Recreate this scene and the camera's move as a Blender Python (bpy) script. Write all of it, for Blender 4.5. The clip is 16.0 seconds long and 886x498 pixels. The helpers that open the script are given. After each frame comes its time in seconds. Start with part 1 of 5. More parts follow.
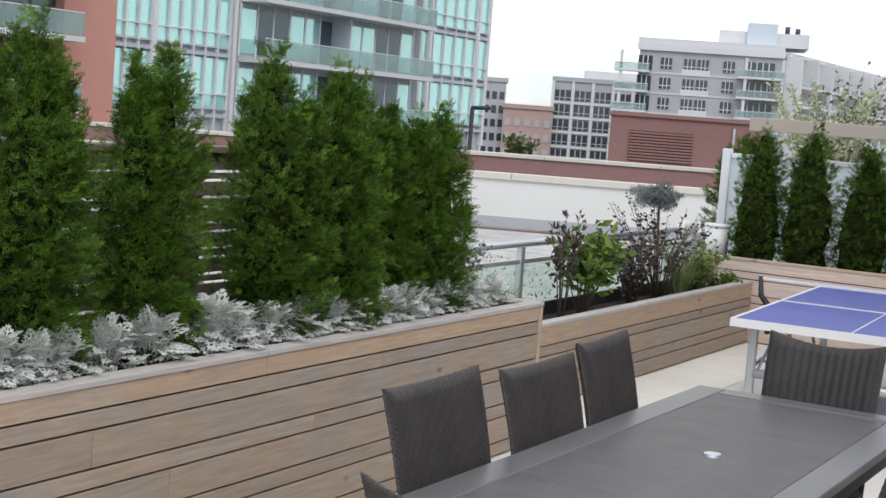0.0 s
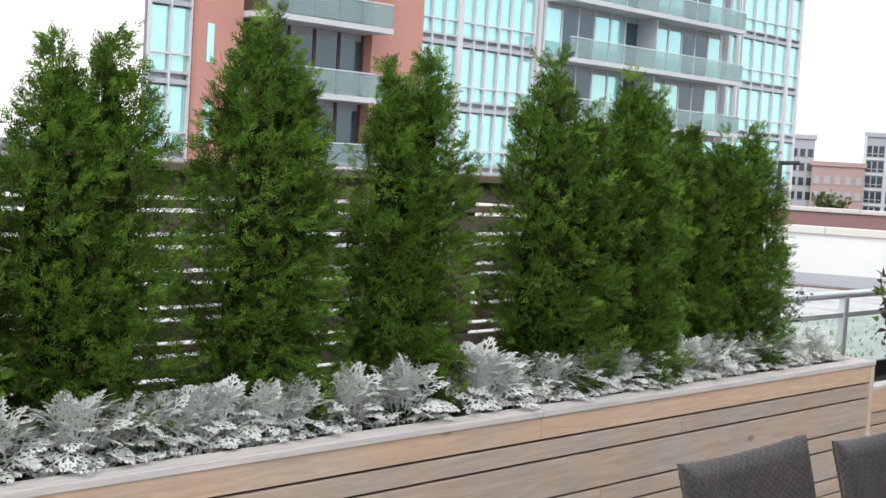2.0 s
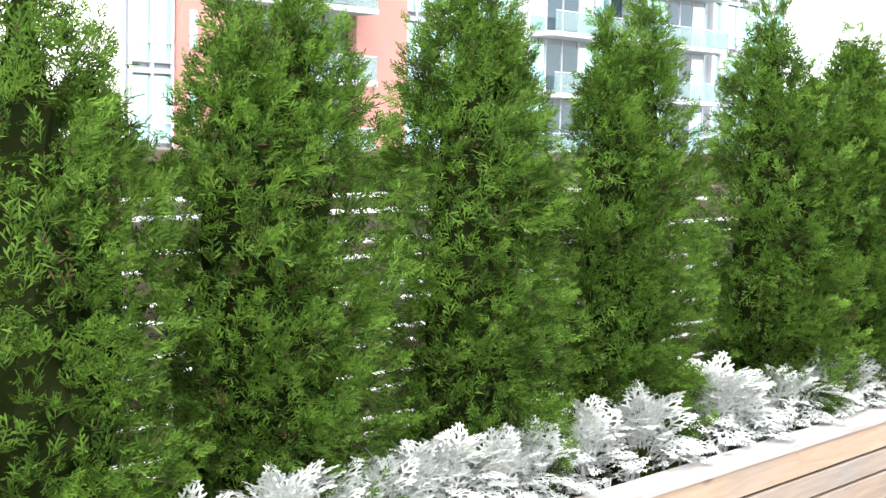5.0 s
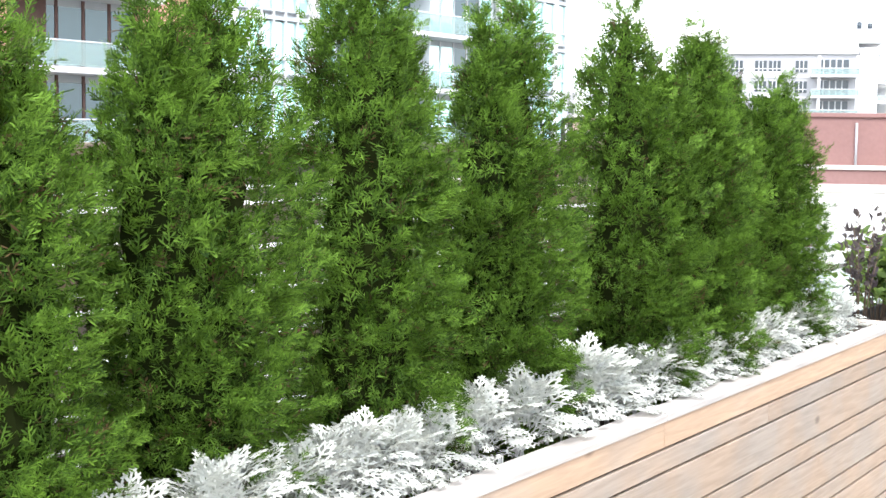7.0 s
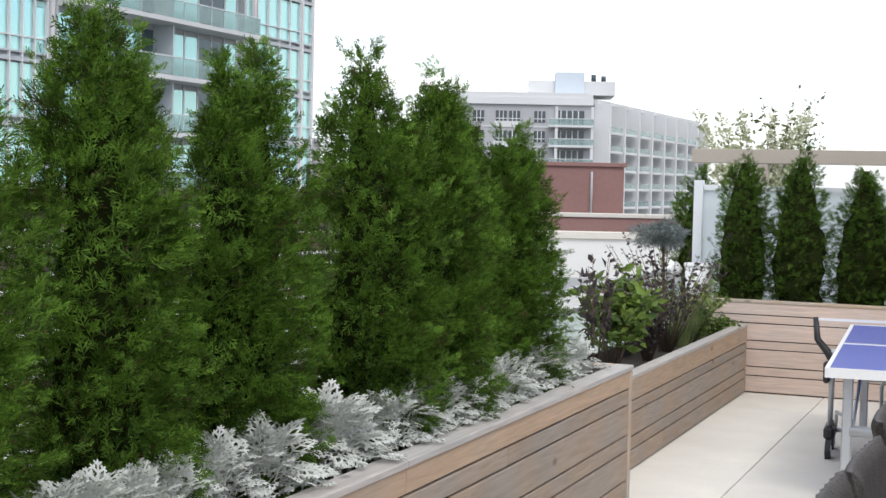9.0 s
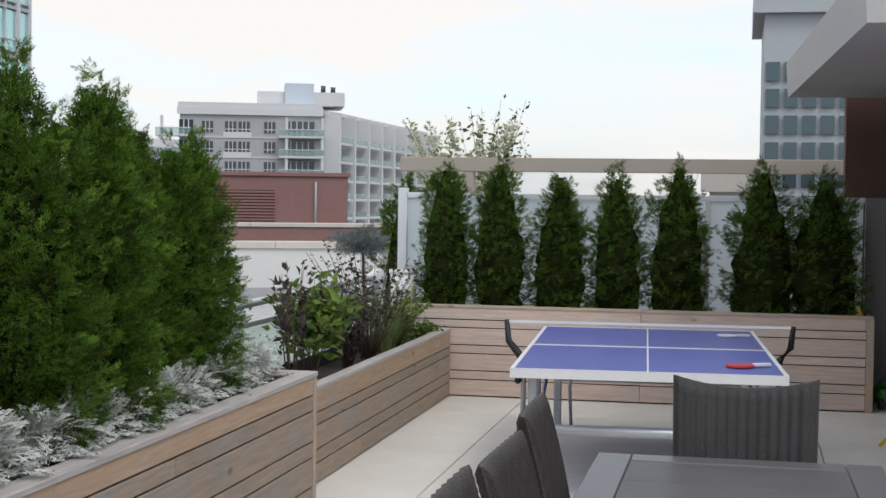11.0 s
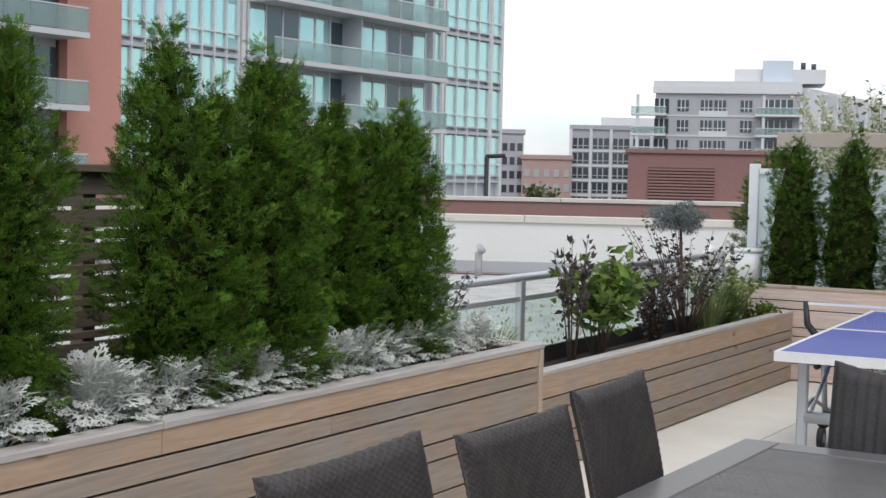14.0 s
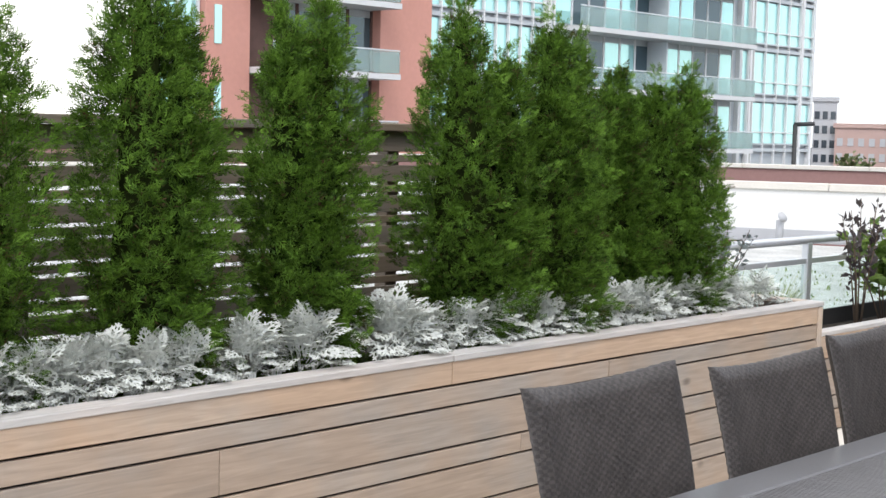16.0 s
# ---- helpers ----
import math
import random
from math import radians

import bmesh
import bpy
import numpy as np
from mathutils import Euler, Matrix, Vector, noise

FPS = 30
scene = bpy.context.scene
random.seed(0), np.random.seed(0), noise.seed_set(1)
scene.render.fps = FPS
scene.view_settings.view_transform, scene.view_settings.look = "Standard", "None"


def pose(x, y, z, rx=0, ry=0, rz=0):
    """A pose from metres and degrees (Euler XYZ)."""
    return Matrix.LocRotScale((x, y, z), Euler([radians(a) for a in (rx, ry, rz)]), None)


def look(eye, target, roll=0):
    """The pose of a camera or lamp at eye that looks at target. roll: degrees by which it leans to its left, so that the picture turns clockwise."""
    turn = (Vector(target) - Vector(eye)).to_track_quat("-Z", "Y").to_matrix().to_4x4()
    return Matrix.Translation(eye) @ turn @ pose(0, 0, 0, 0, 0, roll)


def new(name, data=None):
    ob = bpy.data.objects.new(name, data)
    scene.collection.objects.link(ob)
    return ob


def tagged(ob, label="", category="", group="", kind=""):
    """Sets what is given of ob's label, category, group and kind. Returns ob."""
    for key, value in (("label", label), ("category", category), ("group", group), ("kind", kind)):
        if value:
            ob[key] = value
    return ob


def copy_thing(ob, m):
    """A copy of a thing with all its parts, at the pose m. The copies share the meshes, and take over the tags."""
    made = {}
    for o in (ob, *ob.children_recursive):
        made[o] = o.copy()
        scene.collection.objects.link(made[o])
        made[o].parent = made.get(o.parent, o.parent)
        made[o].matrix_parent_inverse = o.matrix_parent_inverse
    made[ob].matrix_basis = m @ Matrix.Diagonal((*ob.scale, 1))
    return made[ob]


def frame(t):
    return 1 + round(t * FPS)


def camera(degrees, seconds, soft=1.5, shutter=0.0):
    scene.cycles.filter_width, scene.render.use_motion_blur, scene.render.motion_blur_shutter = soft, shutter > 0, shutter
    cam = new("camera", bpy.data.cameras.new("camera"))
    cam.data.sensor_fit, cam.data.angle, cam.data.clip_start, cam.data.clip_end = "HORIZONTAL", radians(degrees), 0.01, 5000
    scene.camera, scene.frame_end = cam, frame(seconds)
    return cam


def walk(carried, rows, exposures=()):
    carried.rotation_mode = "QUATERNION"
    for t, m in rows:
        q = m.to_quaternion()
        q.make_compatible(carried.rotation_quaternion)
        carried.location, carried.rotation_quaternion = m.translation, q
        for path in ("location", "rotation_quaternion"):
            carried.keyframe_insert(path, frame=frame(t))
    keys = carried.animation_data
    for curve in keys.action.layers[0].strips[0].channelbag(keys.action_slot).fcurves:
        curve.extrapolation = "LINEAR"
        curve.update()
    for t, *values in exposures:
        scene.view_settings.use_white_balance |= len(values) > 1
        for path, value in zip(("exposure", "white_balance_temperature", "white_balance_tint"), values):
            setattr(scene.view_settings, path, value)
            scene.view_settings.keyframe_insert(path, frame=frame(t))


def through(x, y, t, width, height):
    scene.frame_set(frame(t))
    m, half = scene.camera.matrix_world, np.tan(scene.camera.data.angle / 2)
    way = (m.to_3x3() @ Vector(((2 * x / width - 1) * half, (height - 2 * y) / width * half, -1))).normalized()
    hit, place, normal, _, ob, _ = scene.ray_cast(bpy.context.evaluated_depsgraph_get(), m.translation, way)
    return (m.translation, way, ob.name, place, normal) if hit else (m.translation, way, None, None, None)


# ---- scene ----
cam = camera(34.2, 16.0)
PATH = [
    (0, (3.651, -7.727, 1.936), (2.672, -5.993, 1.749), 4.3),
    (0.5, (3.49, -7.462, 1.901), (2.425, -5.777, 1.729), 5.0),
    (1, (3.5, -7.281, 1.824), (2.331, -5.665, 1.679), 3.0),
    (1.5, (3.321, -7.053, 1.804), (2.071, -5.497, 1.669), 3.7),
    (2, (3.146, -6.87, 1.767), (1.821, -5.378, 1.637), 3.4),
    (2.5, (2.874, -6.785, 1.742), (1.526, -5.313, 1.61), 3.0),
    (3, (2.674, -6.723, 1.698), (1.311, -5.263, 1.579), 2.1),
    (3.5, (2.498, -6.594, 1.683), (1.113, -5.157, 1.565), 1.8),
    (3.7, (2.441, -6.549, 1.668), (1.048, -5.118, 1.556), 1.9),
    (5.8, (1.741, -6.645, 1.762), (0.538, -5.06, 1.571), 0.9),
    (6, (1.744, -6.677, 1.756), (0.563, -5.074, 1.564), 0.9),
    (6.5, (1.788, -6.788, 1.732), (0.666, -5.142, 1.556), 0.1),
    (7, (1.769, -6.837, 1.73), (0.705, -5.152, 1.567), 0.8),
    (7.5, (1.765, -6.851, 1.751), (0.758, -5.13, 1.599), 1.2),
    (8, (1.793, -6.892, 1.75), (0.852, -5.132, 1.619), 1.2),
    (8.5, (1.79, -6.866, 1.743), (0.933, -5.062, 1.631), 1.2),
    (9, (1.772, -6.811, 1.732), (1.017, -4.961, 1.639), 1.3),
    (9.5, (1.781, -6.778, 1.73), (1.128, -4.89, 1.652), 1.2),
    (10, (1.828, -6.738, 1.718), (1.268, -4.819, 1.66), 1.0),
    (10.2, (1.844, -6.726, 1.717), (1.324, -4.795, 1.661), 0.9),
    (12.3, (2.61, -6.677, 1.697), (2.263, -4.71, 1.596), 0.9),
    (12.5, (2.731, -6.555, 1.693), (2.293, -4.606, 1.59), 0.7),
    (13, (2.908, -6.306, 1.688), (2.219, -4.431, 1.582), 0.7),
    (13.5, (3.011, -6.253, 1.685), (2.131, -4.461, 1.577), 1.4),
    (14, (3.11, -6.239, 1.697), (2.094, -4.52, 1.586), 1.2),
    (14.5, (3.236, -6.267, 1.702), (2.099, -4.625, 1.581), 1.9),
    (15, (3.337, -6.345, 1.685), (2.1, -4.778, 1.556), 1.8),
    (15.2, (3.371, -6.369, 1.702), (2.1, -4.83, 1.566), 1.8),
    (16, (3.426, -6.519, 1.664), (2.076, -5.052, 1.5), 1.4),
]
walk(cam, [(t, look(eye, target, roll)) for t, eye, target, roll in PATH],
     exposures=((0.0, -0.38), (1.5, -0.08), (3.0, 0.5), (3.7, 0.85), (5.8, 1.33), (6.6, 1.33), (7.4, 0.95), (8.2, 0.30), (9.2, -0.27), (10.2, -0.68), (12.5, -0.63), (14.5, -0.31), (16.0, 0.25)))

# ---- world and sun ----
world = bpy.data.worlds.new("sky")
scene.world = world
world.use_nodes = True
wn, wl = world.node_tree.nodes, world.node_tree.links
wn.clear()
w_out = wn.new("ShaderNodeOutputWorld")
w_bg = wn.new("ShaderNodeBackground")
w_sky = wn.new("ShaderNodeTexSky")
w_sky.sky_type = "NISHITA"
w_sky.sun_disc = False
w_sky.sun_elevation = radians(48)
w_sky.sun_rotation = radians(140)
w_sky.air_density = 1.0
w_sky.dust_density = 2.0
w_co = wn.new("ShaderNodeTexCoord")
w_map = wn.new("ShaderNodeMapping")
w_map.inputs["Scale"].default_value = (1.2, 1.2, 4.5)
w_map.inputs["Location"].default_value = (0.4, 0.9, 0.2)
w_noise = wn.new("ShaderNodeTexNoise")
w_noise.inputs["Scale"].default_value = 1.7
w_noise.inputs["Detail"].default_value = 6
w_noise.inputs["Roughness"].default_value = 0.55
w_ramp = wn.new("ShaderNodeValToRGB")
w_ramp.color_ramp.elements[0].position = 0.40
w_ramp.color_ramp.elements[0].color = (0.42, 0.42, 0.42, 1)
w_ramp.color_ramp.elements[1].position = 0.54
w_mix = wn.new("ShaderNodeMix")
w_mix.data_type = "RGBA"
w_mix.inputs[7].default_value = (16.2, 16.0, 15.6, 1)
wl.new(w_co.outputs["Generated"], w_map.inputs["Vector"])
wl.new(w_map.outputs["Vector"], w_noise.inputs["Vector"])
wl.new(w_noise.outputs["Fac"], w_ramp.inputs["Fac"])
wl.new(w_ramp.outputs["Color"], w_mix.inputs[0])
w_lift = wn.new("ShaderNodeVectorMath")
w_lift.operation = "MULTIPLY"
w_lift.inputs[1].default_value = (3.25, 3.85, 4.8)
wl.new(w_sky.outputs["Color"], w_lift.inputs[0])
wl.new(w_lift.outputs[0], w_mix.inputs[6])
wl.new(w_mix.outputs[2], w_bg.inputs["Color"])
w_bg.inputs["Strength"].default_value = 0.095
wl.new(w_bg.outputs["Background"], w_out.inputs["Surface"])

sun = new("sun", bpy.data.lights.new("sun", "SUN"))
sun.data.energy = 1.0
sun.data.angle = radians(15)
sun.data.color = (1.0, 0.96, 0.9)
sun.matrix_world = look((0, 0, 30), (0 - math.sin(radians(140)) * 27, 0 - math.cos(radians(140)) * 27, 0))


# ---- materials ----
def material(name, base, rough=0.7, metal=0.0, vary=0.15, scale=6.0, grain=60.0, bump=0.1, random_by="", spread=0.0,
             stretch=(1, 1, 1), stain=0.0, stain_colour=(0.1, 0.09, 0.08), specular=0.5, weave=0.0):
    """A surface with variation at two scales, and a shade of its own for each piece or island."""
    m = bpy.data.materials.new(name)
    m.use_nodes = True
    n, l = m.node_tree.nodes, m.node_tree.links
    b = n["Principled BSDF"]
    b.inputs["Roughness"].default_value = rough
    b.inputs["Metallic"].default_value = metal
    b.inputs["Specular IOR Level"].default_value = specular
    co = n.new("ShaderNodeTexCoord")
    mp = n.new("ShaderNodeMapping")
    mp.inputs["Scale"].default_value = stretch
    l.new(co.outputs["Object"], mp.inputs["Vector"])
    big = n.new("ShaderNodeTexNoise")
    big.inputs["Scale"].default_value = scale
    big.inputs["Detail"].default_value = 3
    fine = n.new("ShaderNodeTexNoise")
    fine.inputs["Scale"].default_value = grain
    fine.inputs["Detail"].default_value = 4
    l.new(mp.outputs["Vector"], big.inputs["Vector"])
    l.new(mp.outputs["Vector"], fine.inputs["Vector"])
    add = n.new("ShaderNodeMath")
    add.operation = "ADD"
    l.new(big.outputs["Fac"], add.inputs[0])
    l.new(fine.outputs["Fac"], add.inputs[1])
    span = n.new("ShaderNodeMapRange")
    span.inputs["From Min"].default_value = 0.6
    span.inputs["From Max"].default_value = 1.4
    span.inputs["To Min"].default_value = 1 - vary
    span.inputs["To Max"].default_value = 1 + vary
    l.new(add.outputs[0], span.inputs["Value"])
    value = span.outputs["Result"]
    if random_by:
        if random_by == "piece":
            source = n.new("ShaderNodeObjectInfo").outputs["Random"]
        else:
            source = n.new("ShaderNodeNewGeometry").outputs["Random Per Island"]
        own = n.new("ShaderNodeMapRange")
        own.inputs["To Min"].default_value = 1 - spread
        own.inputs["To Max"].default_value = 1 + spread
        l.new(source, own.inputs["Value"])
        mul = n.new("ShaderNodeMath")
        mul.operation = "MULTIPLY"
        l.new(value, mul.inputs[0])
        l.new(own.outputs["Result"], mul.inputs[1])
        value = mul.outputs[0]
    col = n.new("ShaderNodeVectorMath")
    col.operation = "SCALE"
    col.inputs[0].default_value = base
    l.new(value, col.inputs["Scale"])
    colour = col.outputs["Vector"]
    if stain:
        patch = n.new("ShaderNodeTexNoise")
        patch.inputs["Scale"].default_value = scale * 0.45
        patch.inputs["Detail"].default_value = 5
        l.new(co.outputs["Object"], patch.inputs["Vector"])
        ramp = n.new("ShaderNodeMapRange")
        ramp.inputs["From Min"].default_value = 0.5
        ramp.inputs["From Max"].default_value = 0.72
        ramp.inputs["To Max"].default_value = stain
        l.new(patch.outputs["Fac"], ramp.inputs["Value"])
        mix = n.new("ShaderNodeMix")
        mix.data_type = "RGBA"
        mix.inputs[7].default_value = (*stain_colour, 1)
        l.new(ramp.outputs["Result"], mix.inputs[0])
        l.new(colour, mix.inputs[6])
        colour = mix.outputs[2]
    l.new(colour, b.inputs["Base Color"])
    if weave:
        wm = n.new("ShaderNodeMapping")
        wm.inputs["Scale"].default_value = (0, 75, 120)
        l.new(co.outputs["Object"], wm.inputs["Vector"])
        ch = n.new("ShaderNodeTexChecker")
        ch.inputs["Scale"].default_value = 1.0
        ch.inputs["Color1"].default_value = (1 + weave, 1 + weave, 1 + weave, 1)
        ch.inputs["Color2"].default_value = (1 - weave, 1 - weave, 1 - weave, 1)
        l.new(wm.outputs["Vector"], ch.inputs["Vector"])
        wx = n.new("ShaderNodeVectorMath")
        wx.operation = "MULTIPLY"
        l.new(colour, wx.inputs[0])
        l.new(ch.outputs["Color"], wx.inputs[1])
        colour = wx.outputs["Vector"]
        l.new(colour, b.inputs["Base Color"])
    if bump:
        bp = n.new("ShaderNodeBump")
        bp.inputs["Strength"].default_value = bump
        bp.inputs["Distance"].default_value = 0.01
        l.new(fine.outputs["Fac"], bp.inputs["Height"])
        l.new(bp.outputs["Normal"], b.inputs["Normal"])
    return m


def wood_material(name, tan, grey, grey_share, rough=0.75, axis=1):
    """Weathered cedar boards: long grain, knots, and greyed parts."""
    m = bpy.data.materials.new(name)
    m.use_nodes = True
    n, l = m.node_tree.nodes, m.node_tree.links
    b = n["Principled BSDF"]
    b.inputs["Roughness"].default_value = rough
    b.inputs["Specular IOR Level"].default_value = 0.25
    co = n.new("ShaderNodeTexCoord")
    info = n.new("ShaderNodeObjectInfo")
    shift = n.new("ShaderNodeVectorMath")
    shift.operation = "SCALE"
    shift.inputs[0].default_value = (31, 47, 23)
    l.new(info.outputs["Random"], shift.inputs["Scale"])
    place = n.new("ShaderNodeVectorMath")
    l.new(co.outputs["Object"], place.inputs[0])
    l.new(shift.outputs["Vector"], place.inputs[1])
    mp = n.new("ShaderNodeMapping")
    mp.inputs["Scale"].default_value = [0.06 if k == axis else 1.0 for k in range(3)]
    l.new(place.outputs["Vector"], mp.inputs["Vector"])
    grain = n.new("ShaderNodeTexNoise")
    grain.inputs["Scale"].default_value = 70
    grain.inputs["Detail"].default_value = 5
    grain.inputs["Distortion"].default_value = 0.6
    l.new(mp.outputs["Vector"], grain.inputs["Vector"])
    wide = n.new("ShaderNodeTexNoise")
    wide.inputs["Scale"].default_value = 2.6
    wide.inputs["Detail"].default_value = 4
    l.new(place.outputs["Vector"], wide.inputs["Vector"])
    greyed = n.new("ShaderNodeMapRange")
    greyed.inputs["From Min"].default_value = 0.62 - grey_share * 0.4
    greyed.inputs["From Max"].default_value = 0.86 - grey_share * 0.4
    l.new(wide.outputs["Fac"], greyed.inputs["Value"])
    tone = n.new("ShaderNodeMix")
    tone.data_type = "RGBA"
    tone.inputs[6].default_value = (*tan, 1)
    tone.inputs[7].default_value = (*grey, 1)
    l.new(greyed.outputs["Result"], tone.inputs[0])
    knots = n.new("ShaderNodeTexVoronoi")
    knots.inputs["Scale"].default_value = 4.2
    knots.inputs["Randomness"].default_value = 1.0
    kmap = n.new("ShaderNodeMapping")
    kmap.inputs["Scale"].default_value = [0.55 if k == axis else 1.0 for k in range(3)]
    l.new(place.outputs["Vector"], kmap.inputs["Vector"])
    l.new(kmap.outputs["Vector"], knots.inputs["Vector"])
    kr = n.new("ShaderNodeMapRange")
    kr.inputs["From Min"].default_value = 0.04
    kr.inputs["From Max"].default_value = 0.10
    kr.inputs["To Min"].default_value = 0.5
    kr.inputs["To Max"].default_value = 1.0
    l.new(knots.outputs["Distance"], kr.inputs["Value"])
    gr = n.new("ShaderNodeMapRange")
    gr.inputs["From Min"].default_value = 0.3
    gr.inputs["From Max"].default_value = 0.7
    gr.inputs["To Min"].default_value = 0.84
    gr.inputs["To Max"].default_value = 1.1
    l.new(grain.outputs["Fac"], gr.inputs["Value"])
    mul = n.new("ShaderNodeMath")
    mul.operation = "MULTIPLY"
    l.new(gr.outputs["Result"], mul.inputs[0])
    l.new(kr.outputs["Result"], mul.inputs[1])
    own = n.new("ShaderNodeMapRange")
    own.inputs["To Min"].default_value = 0.93
    own.inputs["To Max"].default_value = 1.07
    l.new(info.outputs["Random"], own.inputs["Value"])
    mul2 = n.new("ShaderNodeMath")
    mul2.operation = "MULTIPLY"
    l.new(mul.outputs[0], mul2.inputs[0])
    l.new(own.outputs["Result"], mul2.inputs[1])
    col = n.new("ShaderNodeVectorMath")
    col.operation = "SCALE"
    l.new(tone.outputs[2], col.inputs[0])
    l.new(mul2.outputs[0], col.inputs["Scale"])
    l.new(col.outputs["Vector"], b.inputs["Base Color"])
    bp = n.new("ShaderNodeBump")
    bp.inputs["Strength"].default_value = 0.25
    bp.inputs["Distance"].default_value = 0.004
    l.new(grain.outputs["Fac"], bp.inputs["Height"])
    l.new(bp.outputs["Normal"], b.inputs["Normal"])
    return m


def leaf_material(name, dark, light, rough=0.55, through=0.25, brown=0.0, specular=0.3):
    """Leaves whose shade differs from sprig to sprig, letting some light through."""
    m = bpy.data.materials.new(name)
    m.use_nodes = True
    n, l = m.node_tree.nodes, m.node_tree.links
    b = n["Principled BSDF"]
    b.inputs["Roughness"].default_value = rough
    b.inputs["Specular IOR Level"].default_value = specular
    geo = n.new("ShaderNodeNewGeometry")
    co = n.new("ShaderNodeTexCoord")
    noise_ = n.new("ShaderNodeTexNoise")
    noise_.inputs["Scale"].default_value = 11.0
    noise_.inputs["Detail"].default_value = 3
    l.new(co.outputs["Object"], noise_.inputs["Vector"])
    mixf = n.new("ShaderNodeMath")
    mixf.operation = "MULTIPLY_ADD"
    mixf.inputs[1].default_value = 0.42
    l.new(geo.outputs["Random Per Island"], mixf.inputs[0])
    l.new(noise_.outputs["Fac"], mixf.inputs[2])
    span = n.new("ShaderNodeMapRange")
    span.inputs["From Min"].default_value = 0.42
    span.inputs["From Max"].default_value = 1.0
    l.new(mixf.outputs[0], span.inputs["Value"])
    ramp = n.new("ShaderNodeValToRGB")
    ramp.color_ramp.elements[0].color = (*dark, 1)
    ramp.color_ramp.elements[1].color = (*light, 1)
    if brown:
        e = ramp.color_ramp.elements.new(brown)
        e.color = (*dark, 1)
        ramp.color_ramp.elements[0].color = (0.10, 0.065, 0.03, 1)
    l.new(span.outputs["Result"], ramp.inputs["Fac"])
    l.new(ramp.outputs["Color"], b.inputs["Base Color"])
    if through:
        tr = n.new("ShaderNodeBsdfTranslucent")
        l.new(ramp.outputs["Color"], tr.inputs["Color"])
        ms = n.new("ShaderNodeMixShader")
        ms.inputs[0].default_value = through
        l.new(b.outputs[0], ms.inputs[1])
        l.new(tr.outputs[0], ms.inputs[2])
        l.new(ms.outputs[0], n["Material Output"].inputs["Surface"])
    return m


def glass_material(name, tint, rough=0.02, alpha=0.25, metal=0.0):
    """Thin glass: part clear, part glossy body."""
    m = bpy.data.materials.new(name)
    m.use_nodes = True
    n, l = m.node_tree.nodes, m.node_tree.links
    b = n["Principled BSDF"]
    b.inputs["Base Color"].default_value = (*tint, 1)
    b.inputs["Roughness"].default_value = rough
    b.inputs["Metallic"].default_value = metal
    if alpha < 1:
        clear = n.new("ShaderNodeBsdfTransparent")
        clear.inputs["Color"].default_value = (*[0.6 + 0.4 * c for c in tint], 1)
        ms = n.new("ShaderNodeMixShader")
        ms.inputs[0].default_value = alpha
        l.new(clear.outputs[0], ms.inputs[1])
        l.new(b.outputs[0], ms.inputs[2])
        l.new(ms.outputs[0], n["Material Output"].inputs["Surface"])
    return m


M = {}
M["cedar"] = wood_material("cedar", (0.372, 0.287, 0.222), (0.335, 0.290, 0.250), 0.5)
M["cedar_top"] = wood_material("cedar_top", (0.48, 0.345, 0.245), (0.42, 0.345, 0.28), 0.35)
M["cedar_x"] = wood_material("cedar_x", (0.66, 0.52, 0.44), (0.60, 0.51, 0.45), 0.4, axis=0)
M["cedar_cap"] = wood_material("cedar_cap", (0.50, 0.46, 0.43), (0.46, 0.44, 0.42), 0.7)
M["cedar_cap_x"] = wood_material("cedar_cap_x", (0.52, 0.40, 0.30), (0.42, 0.38, 0.34), 0.5, axis=0)
M["cedar_post"] = wood_material("cedar_post", (0.50, 0.37, 0.27), (0.42, 0.37, 0.32), 0.5, axis=2)
M["fence_wood"] = wood_material("fence_wood", (0.20, 0.155, 0.11), (0.19, 0.165, 0.14), 0.6)
M["dark_backing"] = material("dark_backing", (0.03, 0.027, 0.025), 0.9)
M["soil"] = material("soil", (0.035, 0.027, 0.02), 0.95, vary=0.5, scale=14, grain=90, bump=0.8)
M["liner"] = material("liner", (0.02, 0.02, 0.021), 0.6, vary=0.3)
M["concrete"] = material("concrete", (0.72, 0.69, 0.63), 0.85, vary=0.10, scale=2.5, grain=120, bump=0.12,
                         random_by="piece", spread=0.05, stain=0.25, stain_colour=(0.50, 0.47, 0.42))
M["joint"] = material("joint", (0.16, 0.15, 0.14), 0.95)
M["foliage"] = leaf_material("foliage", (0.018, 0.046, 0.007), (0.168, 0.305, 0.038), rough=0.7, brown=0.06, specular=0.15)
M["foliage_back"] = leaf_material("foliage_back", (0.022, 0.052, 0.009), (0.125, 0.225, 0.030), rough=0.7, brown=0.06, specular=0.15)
M["bark"] = material("bark", (0.11, 0.075, 0.05), 0.9, vary=0.35, scale=20, grain=120, bump=0.6, stretch=(1, 1, 0.2))
# near-black green that paints the shade inside the cedar crowns
M["shade_core"] = leaf_material("shade_core", (0.008, 0.014, 0.004), (0.020, 0.026, 0.008), rough=0.95, through=0.0, specular=0.0)
M["silver"] = leaf_material("silver", (0.52, 0.54, 0.505), (0.70, 0.715, 0.675), rough=0.85, through=0.12)
M["aluminium"] = material("aluminium", (0.62, 0.64, 0.66), 0.38, metal=0.7, vary=0.05, bump=0.02)
M["white_frame"] = material("white_frame", (0.74, 0.76, 0.78), 0.45, vary=0.05, bump=0.02)
M["white_plastic"] = material("white_plastic", (0.78, 0.79, 0.78), 0.4, vary=0.05, bump=0.02)
